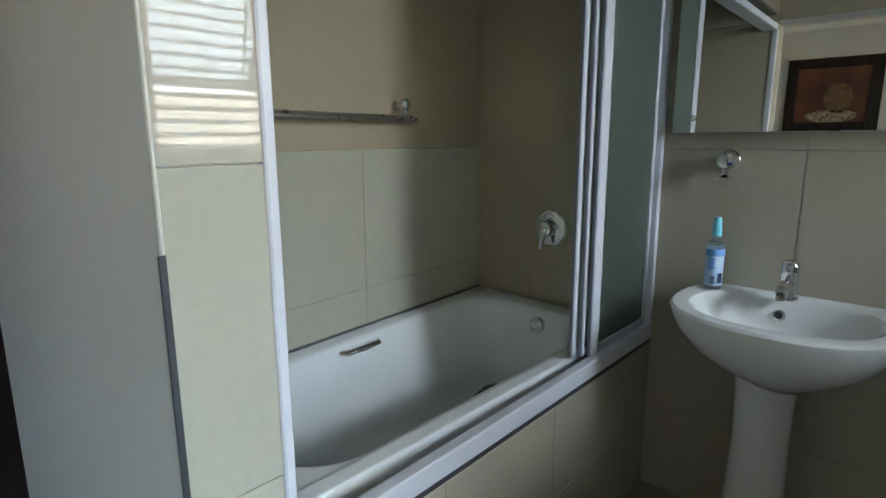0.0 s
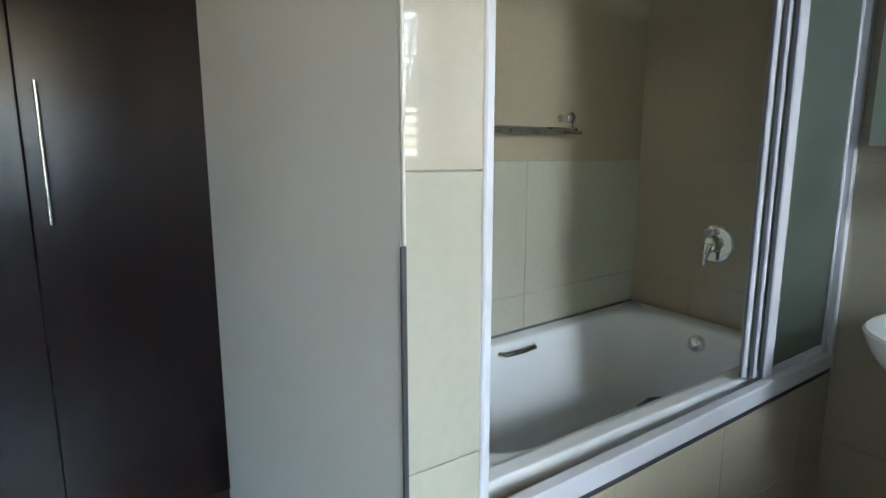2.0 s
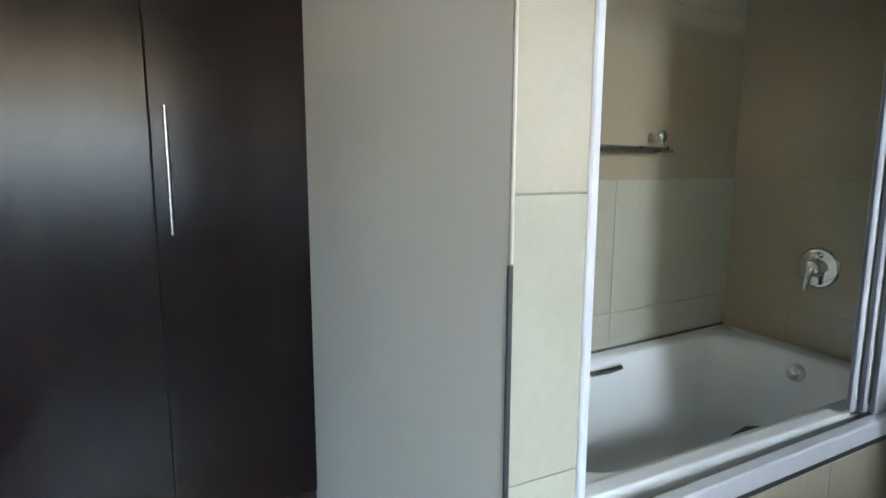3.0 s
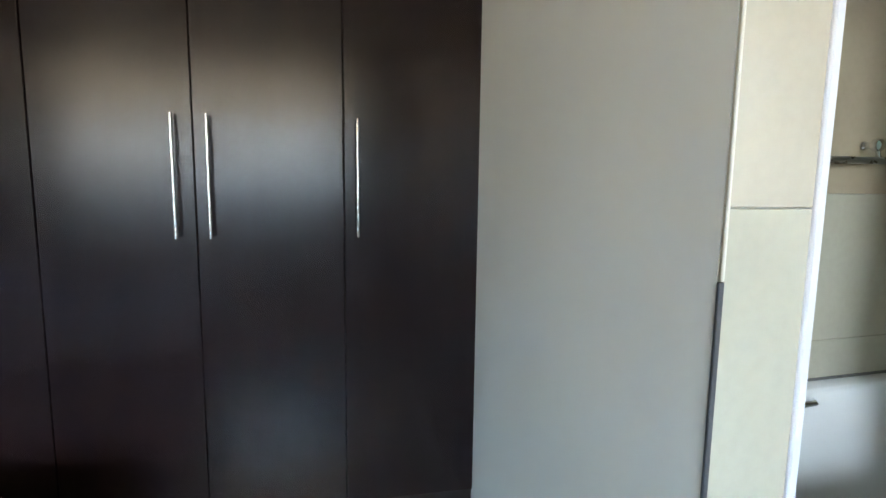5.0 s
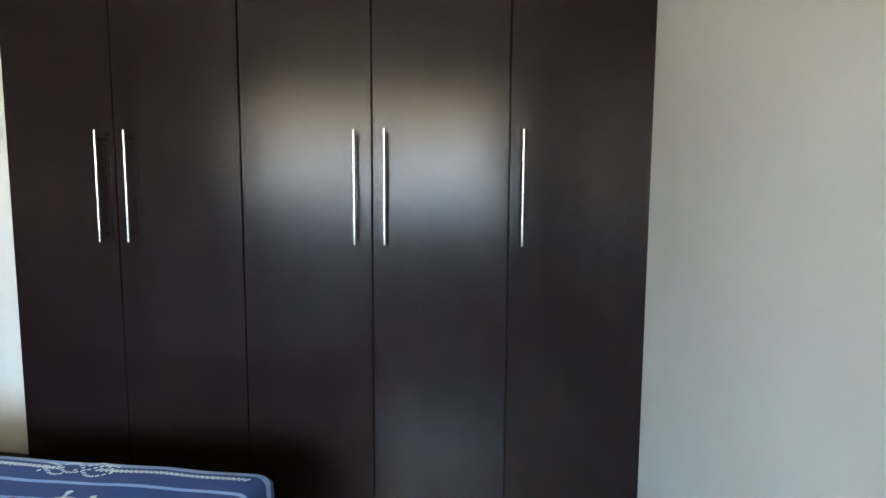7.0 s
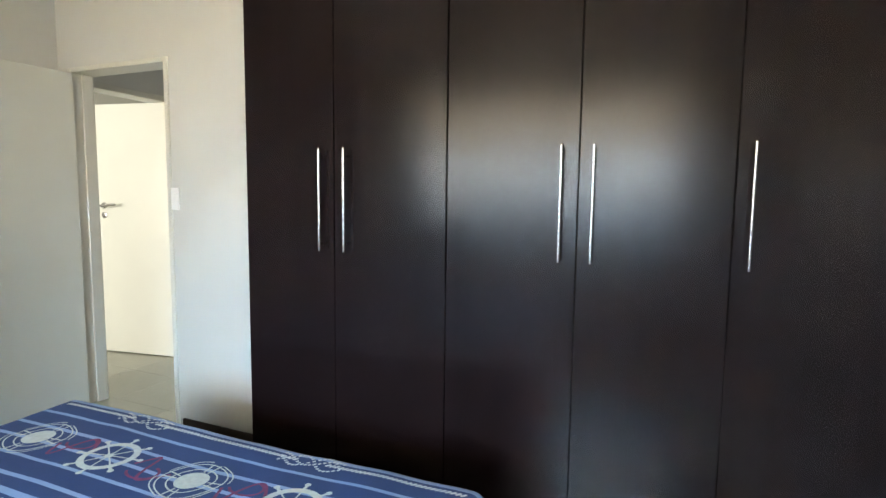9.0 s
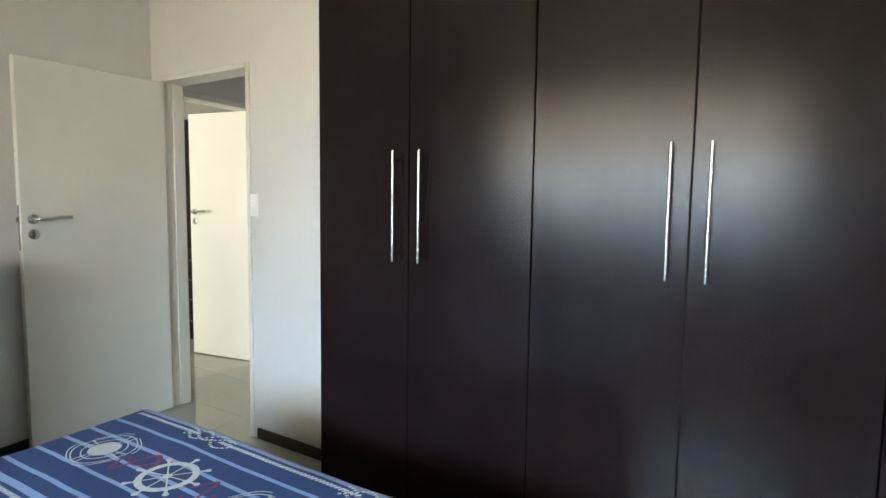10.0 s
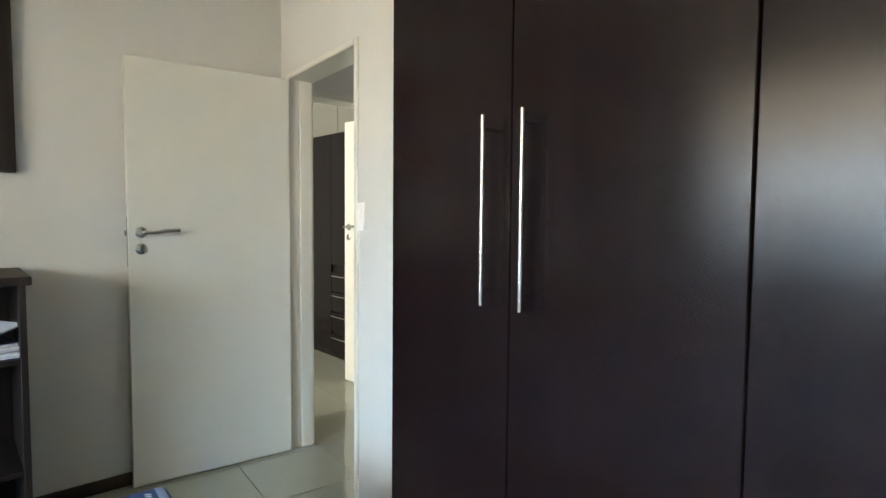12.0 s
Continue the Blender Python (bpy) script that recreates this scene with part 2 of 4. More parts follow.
structure("bathroom_floor", box(0.0, END_WALL + 0.012, SOUTH, BATH_BACK, -0.1, BATH_FLOOR - 0.006), GROUT, "raised bathroom floor bed")
# added out of view; its length sets how much bedroom daylight reaches the bath
structure("wall_bath_screen", box(0.0, 0.13, SOUTH, -2.15, 0, CEIL), GREY_WALL, "unseen wall added to block bedroom light from the bathroom")
structure("bathroom_beam", box(0.0, 0.13, -2.15, STRIP + 0.012, 1.905, CEIL), GREY_WALL, "painted beam over the bathroom opening")
# passage and far room
holed_wall("wall_passage_west", "x", -4.42, 0.14, 0.65, 3.0, 0, CEIL, [(0.70, 1.55, -1, 2.075)], WALL, "cream passage wall with a doorway")
structure("wall_passage_north", box(-4.28, -1.0, 2.1, 2.25, 0, CEIL), WALL, "plain passage wall")
# the opening is assumed, made for the passage fill lamp
holed_wall("wall_passage_east", "x", -1.0, 0.15, 0.75, 2.25, 0, CEIL, [(1.0, 1.9, 1.0, 2.1)], WALL, "passage wall with an unseen opening added for the fill light")
# invented low wall, never in view, keeps window light off the basin's underside
structure("wall_bath_half_height", box(0.75, END_WALL, -2.52, -2.42, BATH_FLOOR, 1.14), GREY_WALL, "unseen low wall added to shade the area under the basin")
structure("wall_far_room_north", box(-7.6, -4.42, 2.4, 2.55, 0, CEIL), WALL, "plain wall of the far room")
structure("wall_far_room_west", box(-7.6, -7.45, -2.6, 2.4, 0, CEIL), WALL, "plain wall of the far room")
holed_wall("wall_far_room_south", "y", -2.6, 0.15, -7.45, -4.28, 0, CEIL, [(-6.3, -4.95, 0.85, 2.15)], WALL, "far room wall with a window")
# unseen wall added as a warm reflector for the sun
structure("neighbour_wall", box(-14, 12, -14.2, -14, -0.3, 2.6), OUTER_WALL, "unseen cream wall added outside to bounce warm sunlight")


def skirting(x0, x1, y0, y1):
    return structure("baseboard", box(x0, x1, y0, y1, 0, 0.062, 0.004), SKIRT, "dark stained wooden skirting board")


skirting(WEST, WEST + 0.016, SOUTH, DOOR_WALL)
skirting(-3.175, -2.402, DOOR_WALL - 0.016, DOOR_WALL).matrix_world = TURN
skirting(WEST + 0.016, 0.0, SOUTH, SOUTH + 0.016)
structure("cornice", box(WEST, 0.0, SOUTH, SOUTH + 0.07, CEIL - 0.07, CEIL, 0.02, 2), CEILING, "white cornice")
structure("cornice", box(WEST, WEST + 0.07, SOUTH + 0.07, DOOR_WALL, CEIL - 0.07, CEIL, 0.02, 2), CEILING, "white cornice")


def door_frame(name, x0, x1, top, y, depth, label):
    """A pressed-steel frame round an opening in a wall across y, x0 to x1 clear."""
    ob = thing(name, label, "door frame")
    ob["kind"] = "structure"
    w = 0.028
    part("jamb", box(x0 - w, x0, y - 0.012, y + depth + 0.012, 0, top + w, 0.004), FRAME_PAINT, ob)
    part("jamb", box(x1, x1 + w, y - 0.012, y + depth + 0.012, 0, top + w, 0.004), FRAME_PAINT, ob)
    part("head", box(x0, x1, y - 0.012, y + depth + 0.012, top, top + w, 0.004), FRAME_PAINT, ob)
    part("door_stop", box(x0, x0 + 0.012, y + 0.05, y + depth, 0, top, 0.003), FRAME_PAINT, ob)
    part("door_stop", box(x1 - 0.012, x1, y + 0.05, y + depth, 0, top, 0.003), FRAME_PAINT, ob)
    return ob


door_frame("door_frame_1", -4.003, -3.235, 2.04, DOOR_WALL, 0.12, "cream pressed-steel frame of the bedroom doorway").matrix_world = TURN
fr = thing("door_frame_2", "cream steel frame of the far doorway", "door frame")
fr["kind"] = "structure"
part("jamb", box(-4.432, -4.268, 0.70, 0.73, 0, 2.075, 0.004), FRAME_PAINT, fr)
part("jamb", box(-4.432, -4.268, 1.52, 1.55, 0, 2.075, 0.004), FRAME_PAINT, fr)
part("head", box(-4.432, -4.268, 0.73, 1.52, 2.033, 2.075, 0.004), FRAME_PAINT, fr)


def door_leaf(name, label, wide, at, rz, material, lever_side=1):
    """A flush leaf hinged at its origin, reaching along +x; its room face looks to -y."""
    ob = thing(name, label, "door", "", at, rz)
    part("leaf", box(0, wide, 0, 0.04, 0.008, 2.032, 0.003), material, ob)
    x, z = wide - 0.055, 1.222
    for s, face in ((-1, 0.0), (1, 0.04)):
        lever = part("lever_handle", tube([(x, face, z), (x, face + s * 0.045, z), (x - 0.012, face + s * 0.055, z), (x - 0.05, face + s * 0.057, z - 0.001),
                                           (x - 0.10, face + s * 0.055, z + 0.008), (x - 0.158, face + s * 0.055, z + 0.010)], 0.0095, 12), STEEL, ob, "brushed steel lever handle", True)
        part("rose", lathe([(0.026, 0), (0.026, 0.006), (0.02, 0.009)], 24, pose(x, face, z, 90 if s < 0 else -90)), STEEL, lever, "", True)
        key = part("escutcheon", lathe([(0.026, 0), (0.026, 0.005), (0.022, 0.007)], 24, pose(x, face, z - 0.078, 90 if s < 0 else -90)), STEEL, ob, "round steel keyhole plate", True)
        k = box(x - 0.004, x + 0.004, face + s * 0.0065 - 0.002, face + s * 0.0065 + 0.002, z - 0.094, z - 0.064, 0.0015)
        part("keyhole", k, DARK_GAP, key)
    part("lock_plate", box(wide - 0.001, wide + 0.002, 0.010, 0.030, z - 0.16, z + 0.07, 0.0008), STEEL, ob)
    part("latch", box(wide, wide + 0.012, 0.014, 0.026, z - 0.015, z + 0.01, 0.002), STEEL, ob)
    for hz in (0.25, 1.75):
        part("hinge", tube([(-0.006, 0.0, hz - 0.05), (-0.006, 0.0, hz + 0.05)], 0.007, 10), STEEL, ob)
    return ob


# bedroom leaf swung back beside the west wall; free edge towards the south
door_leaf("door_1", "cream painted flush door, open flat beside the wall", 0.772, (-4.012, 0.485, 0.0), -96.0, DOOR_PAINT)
door_leaf("door_2", "cream painted door in a daylit tone, open into the far room", 0.672, (-4.275, 1.512, 0.0), 184.5, LIT_FAR_DOOR)

# ---- windows ----


def blind_window(name, x0, x1, z0, z1, y, label, split, open_top, pitch, tilt):
    ob = thing(name, label, "window")
    ob["kind"] = "structure"
    w = 0.05
    yo, yi = y - 0.15, y - 0.10
    for a, b, c, d in ((x0, x0 + w, z0, z1), (x1 - w, x1, z0, z1), (x0 + w, x1 - w, z0, z0 + w), (x0 + w, x1 - w, z1 - w, z1), (x0 + w, x1 - w, split - w / 2, split + w / 2)):
        part("window_frame", box(a, b, yo, yi, c, d, 0.004), ALU, ob)
    if x1 - x0 > 1.2:
        mid = (x0 + x1) / 2
        part("mullion", box(mid - w / 2, mid + w / 2, yo + 0.003, yi - 0.003, z0 + w, split - w / 2), ALU, ob)
        part("mullion", box(mid - w / 2, mid + w / 2, yo + 0.003, yi - 0.003, split + w / 2, z1 - w), ALU, ob)
    for c, d in ((z0 + w, split - w / 2), (split + w / 2, z1 - w)):
        pane = part("pane", box(x0 + w, x1 - w, yo + 0.022, yo + 0.028, c, d), CLEAR, ob)
        pane.visible_shadow = False
    part("window_sill", box(x0, x1, y - 0.10, y + 0.03, z0 - 0.03, z0, 0.006, 2), FRAME_PAINT, ob)
    if open_top:
        part("stay", tube([(x0 + 0.3, yi, split + 0.04), (x0 + 0.33, yi + 0.015, split + 0.11)], 0.006, 8), STEEL, ob)
        part("stay", tube([(x1 - 0.10, yi + 0.01, z1 - 0.1), (x1 - 0.15, yi + 0.012, split + 0.05)], 0.009, 8), STEEL, ob)
    blind = thing(name.replace("window", "blind"), "white horizontal venetian blind, slats half open", "blind")
    part("head_rail", box(x0 + 0.01, x1 - 0.01, y - 0.07, y - 0.02, z1 - 0.045, z1 - 0.002, 0.004), SLAT, blind)
    part("bottom_rail", box(x0 + 0.012, x1 - 0.012, y - 0.062, y - 0.028, z0 + 0.012, z0 + 0.028, 0.004), SLAT, blind)
    slat = box(x0 + 0.012, x1 - 0.012, -0.024, 0.024, -0.0012, 0.0012)
    slat.transform(pose(0, 0, 0, tilt))
    first = part("slat", slat, SLAT, blind)
    z = z0 + 0.06
    first.location = (0, y - 0.045, z)
    while z + pitch < z1 - 0.06:
        z += pitch
        o = new("slat", first.data)
        o.parent = blind
        o.location = (0, y - 0.045, z)
    for cx in (x0 + 0.12, x1 - 0.12):
        part("cord", tube([(cx, y - 0.045, z0 + 0.02), (cx, y - 0.045, z1 - 0.02)], 0.0015, 6), SLAT, blind)
    return ob


blind_window("window_1", -3.0, -0.36, 0.85, 2.35, SOUTH, "white aluminium bedroom window", 1.45, False, 0.075, -4)
blind_window("window_2", 0.83, 1.51, 1.235, 2.22, SOUTH, "white aluminium bathroom window with an open top sash", 1.635, True, 0.066, -30)

# ---- wardrobe ----
SEAMS = (0.0, -0.500, -0.998, -1.487, -1.970, -2.392)


def wardrobe():
    ob = thing("wardrobe", "dark wenge built-in wardrobe with five tall doors and steel bar handles", "wardrobe")
    part("carcass", box(-2.390, -0.002, 0.022, DOOR_WALL + 0.09, 0.0, 2.52), WENGE_EDGE, ob)
    part("plinth", box(-2.388, -0.004, 0.012, 0.0225, 0.0, 0.075), WENGE_EDGE, ob)
    part("side_panel", box(-2.394, -2.388, 0.0, 0.6, 0.0, 2.52, 0.0015), WENGE, ob)
    handles = {0: -0.453, 1: -0.947, 2: -1.057, 3: -1.908, 4: -2.019}
    tops = {0: -0.002, 1: 0.0, 2: 0.0, 3: 0.0, 4: 0.0}
    for i, (b, a) in enumerate(zip(SEAMS, SEAMS[1:])):
        door = part("door", box(a + 0.0022, b - 0.0022, tops[i], 0.019, 0.08, 2.42, 0.0016), WENGE, ob)
        x = handles[i]
        bar = part("bar_handle", tube([(x, -0.037, 1.113), (x, -0.037, 1.526)], 0.0056, 14), STEEL, door, "slim brushed steel bar handle", True)
        for z in (1.143, 1.496):
            part("standoff", tube([(x, 0.001, z), (x, -0.036, z)], 0.0045, 10), STEEL, door)
    part("top_filler", box(-2.388, -0.002, 0.003, 0.0215, 2.424, 2.52, 0.0015), WENGE, ob)
    return ob


wardrobe()
structure("trim", box(-2.394, 0.0, 0.006, DOOR_WALL + 0.1, 2.52, CEIL), WENGE_EDGE, "dark filler strip over the wardrobe")

# corner bead of the partition: white upper length, darker lower length
bead = thing("corner_trim", "thin white metal corner trim on the tiled pier", "trim")
bead["kind"] = "structure"
part("upper_length", box(PIER - 0.003, PIER + 0.002, STRIP - 0.002, STRIP + 0.003, 1.19, CEIL, 0.0015), FRAME_PAINT, bead)
part("lower_length", box(PIER - 0.006, PIER + 0.003, STRIP - 0.001, STRIP + 0.005, 0.0, 1.189, 0.001), TRIM_GREY, bead, "dark grey metal tile edge")

# switch
sw = thing("light_switch", "white plastic light switch on the wall", "light switch")
part("plate", box(-3.225, -3.153, DOOR_WALL - 0.009, DOOR_WALL, 1.245, 1.365, 0.003, 2), WHITE_PLASTIC, sw)
sw.matrix_world = TURN
part("rocker", box(-3.205, -3.173, DOOR_WALL - 0.013, DOOR_WALL - 0.007, 1.29, 1.335, 0.002, 2), WHITE_PLASTIC, sw)

# ---- bath ----


def rounded(x0, x1, y0, y1, r, z, n=6):
    pts = []
    for cx, cy, a0 in ((x1 - r, y1 - r, 0), (x0 + r, y1 - r, 90), (x0 + r, y0 + r, 180), (x1 - r, y0 + r, 270)):
        for k in range(n + 1):
            a = radians(a0 + 90 * k / n)
            pts.append((cx + r * math.cos(a), cy + r * math.sin(a), z))
    return pts


RIM = 0.688


def bathtub():
    ob = thing("bathtub", "white enamelled built-in bathtub with chrome fittings", "bathtub")
    x0, x1, y0, y1 = 0.146, 1.566, -1.262, -0.589
    rings = [rounded(x0 + 0.02, x1 - 0.02, y0 + 0.02, y1 - 0.02, 0.05, 0.30),
             rounded(x0, x1, y0, y1, 0.012, RIM - 0.03), rounded(x0, x1, y0, y1, 0.012, RIM - 0.006), rounded(x0 + 0.006, x1 - 0.006, y0 + 0.006, y1 - 0.006, 0.012, RIM)]
    inner = ((0.0, 0.0), (0.010, 0.004), (0.018, 0.014), (0.026, 0.04), (0.045, 0.14), (0.07, 0.25), (0.10, 0.31), (0.15, 0.34), (0.22, 0.348))
    for inset, drop in inner:
        rings.append(rounded(x0 + 0.085 + inset * 1.6, x1 - 0.075 - inset * 0.75, y0 + 0.058 + inset * 0.7, y1 - 0.052 - inset * 0.7, max(0.03, 0.16 - inset * 0.2), RIM - drop, 8))
    n = len(rings[-1])
    for i in range(4):
        rings[i] = rounded(*((x0 + 0.02, x1 - 0.02, y0 + 0.02, y1 - 0.02, 0.05, 0.30) if i == 0 else
                             (x0 + (0.006 if i == 3 else 0), x1 - (0.006 if i == 3 else 0), y0 + (0.006 if i == 3 else 0), y1 - (0.006 if i == 3 else 0), 0.012, (0, RIM - 0.03, RIM - 0.006, RIM)[i])), 8)
    shell = loft(rings)
    for v in shell.verts:
        back = (v.co.y - y0) / (y1 - y0)
        v.co.z += 0.012 * back
        v.co.y += 0.0734 * (v.co.x - 1.062) * back
    part("shell", shell, ENAMEL, ob, "", True)
    # grips, overflow, waste
    y, z, gx = -0.684, 0.672, 0.802
    part("grip", tube([(gx - 0.078, y + 0.006, z - 0.003), (gx - 0.064, y - 0.016, z - 0.002), (gx, y - 0.022, z), (gx + 0.064, y - 0.016, z + 0.002), (gx + 0.078, y + 0.006, z + 0.003)],
                      [0.008, 0.0095, 0.010, 0.009, 0.006], 12, True, 0.6), CHROME, ob, "chrome hand grip", True)
    y, z, gx = -1.172, RIM - 0.046, 0.845
    part("grip", tube([(gx - 0.065, y, z - 0.006), (gx - 0.05, y + 0.004, z + 0.016), (gx, y + 0.006, z + 0.024), (gx + 0.05, y + 0.004, z + 0.016), (gx + 0.065, y, z - 0.006)],
                      [0.006, 0.008, 0.009, 0.008, 0.006], 12, True, 0.7), TRIM_GREY, ob, "dark worn hand grip on the front rim", True)
    part("overflow_knob", lathe([(0.034, 0), (0.034, 0.008), (0.028, 0.016), (0.026, 0.030), (0.018, 0.036)], 24, pose(1.478, -0.920, 0.628, 0, -83)), CHROME, ob, "round chrome overflow knob", True)
    part("waste", lathe([(0.03, 0), (0.03, 0.003), (0.02, 0.005)], 20, pose(1.25, -0.91, RIM - 0.347)), CHROME, ob, "", True)
    part("splash_bar", box(0.148, 1.10, -1.264, -1.218, RIM - 0.012, RIM + 0.008, 0.008, 3), ENAMEL, ob, "white raised bar along the front rim")
    part("silicone_bead", box(x0, x1, y1 - 0.001, y1 + 0.0035, RIM + 0.008, RIM + 0.018, 0.001, m=SKEW), SILICONE, ob, "dark stained sealant line")
    return ob


bathtub()

apron = structure("bath_apron", box(0.02, 1.62, -0.0035, 0.1, 0.0, 0.632, m=LEAN), GROUT, "tiled front of the bath")
ledge = structure("bath_ledge", box(0.143, 1.60, 0.03, 0.145, 0.632, 0.652, m=LEAN), WALL_TILE, "beige tiled ledge in front of the bath")


bulkhead = structure("bath_bulkhead", box(0.143, END_WALL + 0.012, STRIP + 0.012, STRIP + 0.11, 1.93, CEIL), GROUT, "tiled bulkhead over the bath opening")


def shower_screen():
    ob = thing("shower_screen", "white aluminium bath screen with sliding frosted glass panels", "shower screen")
    ob.matrix_world = LEAN
    top = 1.86
    part("left_jamb", box(0.130, 0.148, -0.010, 0.016, 0.652, top, 0.003), ALU, ob)
    part("right_jamb", box(1.545, 1.569, -0.008, 0.052, 0.652, top, 0.003), ALU, ob)
    part("bottom_rail", box(0.143, 1.567, -0.012, 0.021, 0.650, 0.700, 0.004), ALU, ob)
    # solid strip coloured dark in place of the shade under the rail
    part("rail_shadow_strip", box(0.143, 1.567, -0.004, 0.03, 0.633, 0.650), DARK_GAP, ob, "dark strip put in as shade under the rail")
    part("top_rail", box(0.143, 1.567, -0.008, 0.06, top, top + 0.030, 0.004), ALU, ob)
    for x0, x1, y, w in ((1.155, 1.545, 0.010, 0.046), (1.136, 1.51, 0.028, 0.013), (1.112, 1.47, 0.046, 0.020)):
        p = part("sliding_panel", box(x0, x0 + w, y, y + 0.016, 0.700, top, 0.003), ALU, ob, "white framed sliding panel")
        part("stile", box(x1 - 0.013, x1, y, y + 0.016, 0.700, top, 0.003), ALU, p)
        part("bottom_edge", box(x0 + w, x1 - 0.013, y, y + 0.014, 0.700, 0.725, 0.002), ALU, p)
        part("seal", box(x0 - 0.004, x0, y + 0.004, y + 0.012, 0.705, top), GASKET, p)
        part("frosted_pane", box(x0 + w, x1 - 0.013, y + 0.006, y + 0.010, 0.725, top), FROST, p, "greenish frosted glass")
    return ob


shower_screen()


def mixer():
    ob = thing("bath_mixer", "round chrome bath mixer on the tiled wall", "tap")
    x, y, z = 1.571, -0.900, 0.990
    face = pose(x, y, z, 0, -90)
    part("wall_plate", lathe([(0.072, 0), (0.072, 0.004), (0.066, 0.010), (0.04, 0.013)], 36, face), CHROME, ob, "", True)
    part("barrel", lathe([(0.032, 0.010), (0.031, 0.036), (0.026, 0.048), (0.012, 0.052)], 28, face), CHROME, ob, "", True)
    part("lever", tube([(x - 0.046, y, z), (x - 0.056, y + 0.002, z - 0.024), (x - 0.058, y + 0.005, z - 0.05), (x - 0.058, y + 0.007, z - 0.074)], [0.017, 0.014, 0.009, 0.008], 12), CHROME, ob, "", True)
    part("diverter", lathe([(0.012, 0.010), (0.012, 0.026), (0.008, 0.030)], 18, pose(x, y, z + 0.045, 0, -90)), CHROME, ob, "", True)
    return ob


mixer()


def towel_rail():
    ob = thing("towel_rail", "tarnished metal towel rail with chrome knobs above the bath", "towel rail")
    y, z = -0.640, 1.392
    ob.matrix_world = SKEW
    part("bar", box(0.35, 1.105, y - 0.018, y + 0.016, z - 0.006, z + 0.006, 0.003, 2), DARK_STEEL, ob)
    part("front_rod", tube([(0.35, y - 0.022, z + 0.008), (1.06, y - 0.022, z + 0.008)], 0.005, 10), DARK_STEEL, ob)
    for x in (0.42, 1.062):
        k = part("bracket", lathe([(0.014, 0), (0.014, 0.006), (0.011, 0.010), (0.010, 0.026), (0.018, 0.033), (0.0215, 0.044), (0.018, 0.055), (0.008, 0.060)], 24, pose(x, BATH_BACK, z + 0.05, 90)), CHROME, ob, "chrome wall knob", True)
        part("neck", tube([(x, BATH_BACK - 0.045, z + 0.04), (x, y, z)], 0.007, 10), CHROME, k, "", True)
    return ob


towel_rail()

# ---- basin ----


def basin():
    ob = thing("wash_basin", "white ceramic pedestal wash basin with a chrome tap", "wash basin")
    cy, wall = -1.733, END_WALL - 0.002

    def outline(xc, a, b, z, power=2.3, n=48):
        pts = []
        for k in range(n):
            t = 2 * math.pi * k / n
            c, s = math.cos(t), math.sin(t)
            px = xc + a * math.copysign(abs(c) ** (2 / power), c)
            py = cy + b * math.copysign(abs(s) ** (2 / power), s)
            pts.append((min(px, wall), py, z))
        return pts

    rings = [outline(1.46, 0.10, 0.08, 0.655), outline(1.45, 0.13, 0.105, 0.68), outline(1.43, 0.19, 0.165, 0.72), outline(1.415, 0.235, 0.222, 0.77), outline(1.405, 0.258, 0.258, 0.82),
             outline(1.402, 0.268, 0.274, 0.862), outline(1.402, 0.269, 0.276, 0.872), outline(1.402, 0.262, 0.270, 0.879), outline(1.402, 0.248, 0.258, 0.880),
             outline(1.375, 0.185, 0.225, 0.876), outline(1.372, 0.172, 0.212, 0.862), outline(1.37, 0.150, 0.185, 0.81), outline(1.37, 0.110, 0.13, 0.765), outline(1.37, 0.05, 0.06, 0.752)]
    part("bowl", loft(rings), CERAMIC, ob, "", True)
    ped = [outline(1.430, 0.096, 0.092, BATH_FLOOR), outline(1.430, 0.093, 0.088, 0.15), outline(1.432, 0.080, 0.078, 0.30), outline(1.434, 0.075, 0.072, 0.48), outline(1.436, 0.080, 0.075, 0.62), outline(1.44, 0.090, 0.082, 0.668)]
    ped = [[(px, py + 0.028, pz) for px, py, pz in ring] for ring in ped]
    part("pedestal", loft(ped), CERAMIC, ob, "", True)
    o = part("overflow_ring", lathe([(0.017, 0), (0.017, 0.004), (0.012, 0.006)], 20, pose(1.522, cy + 0.032, 0.822, 0, -66)), CHROME, ob, "chrome overflow ring", True)
    part("overflow_hole", lathe([(0.010, 0.005), (0.010, 0.0072)], 16, pose(1.522, cy + 0.032, 0.822, 0, -66)), DARK_GAP, o)
    tx, ty, tz = 1.535, cy + 0.015, 0.880
    bx = tx - 0.03
    tap = part("tap", lathe([(0.027, 0), (0.027, 0.005), (0.0225, 0.010), (0.0225, 0.066), (0.0235, 0.068), (0.0235, 0.098), (0.019, 0.106)], 28, pose(bx, ty, tz)), CHROME, ob, "chrome basin mixer tap", True)
    part("spout", tube([(bx, ty, tz + 0.042), (bx - 0.04, ty, tz + 0.046), (bx - 0.075, ty, tz + 0.042), (bx - 0.088, ty, tz + 0.030)], [0.017, 0.016, 0.015, 0.013], 16), CHROME, tap, "", True)
    part("aerator", lathe([(0.011, 0), (0.011, 0.010), (0.008, 0.011)], 16, pose(bx - 0.089, ty, tz + 0.015)), DARK_STEEL, tap, "", True)
    part("lever", box(-0.062, 0.016, -0.014, 0.014, 0.0, 0.010, 0.004, 2, m=pose(bx, ty, tz + 0.104, 0, 9, 8)), CHROME, tap, "flat chrome lever")
    return ob


basin()


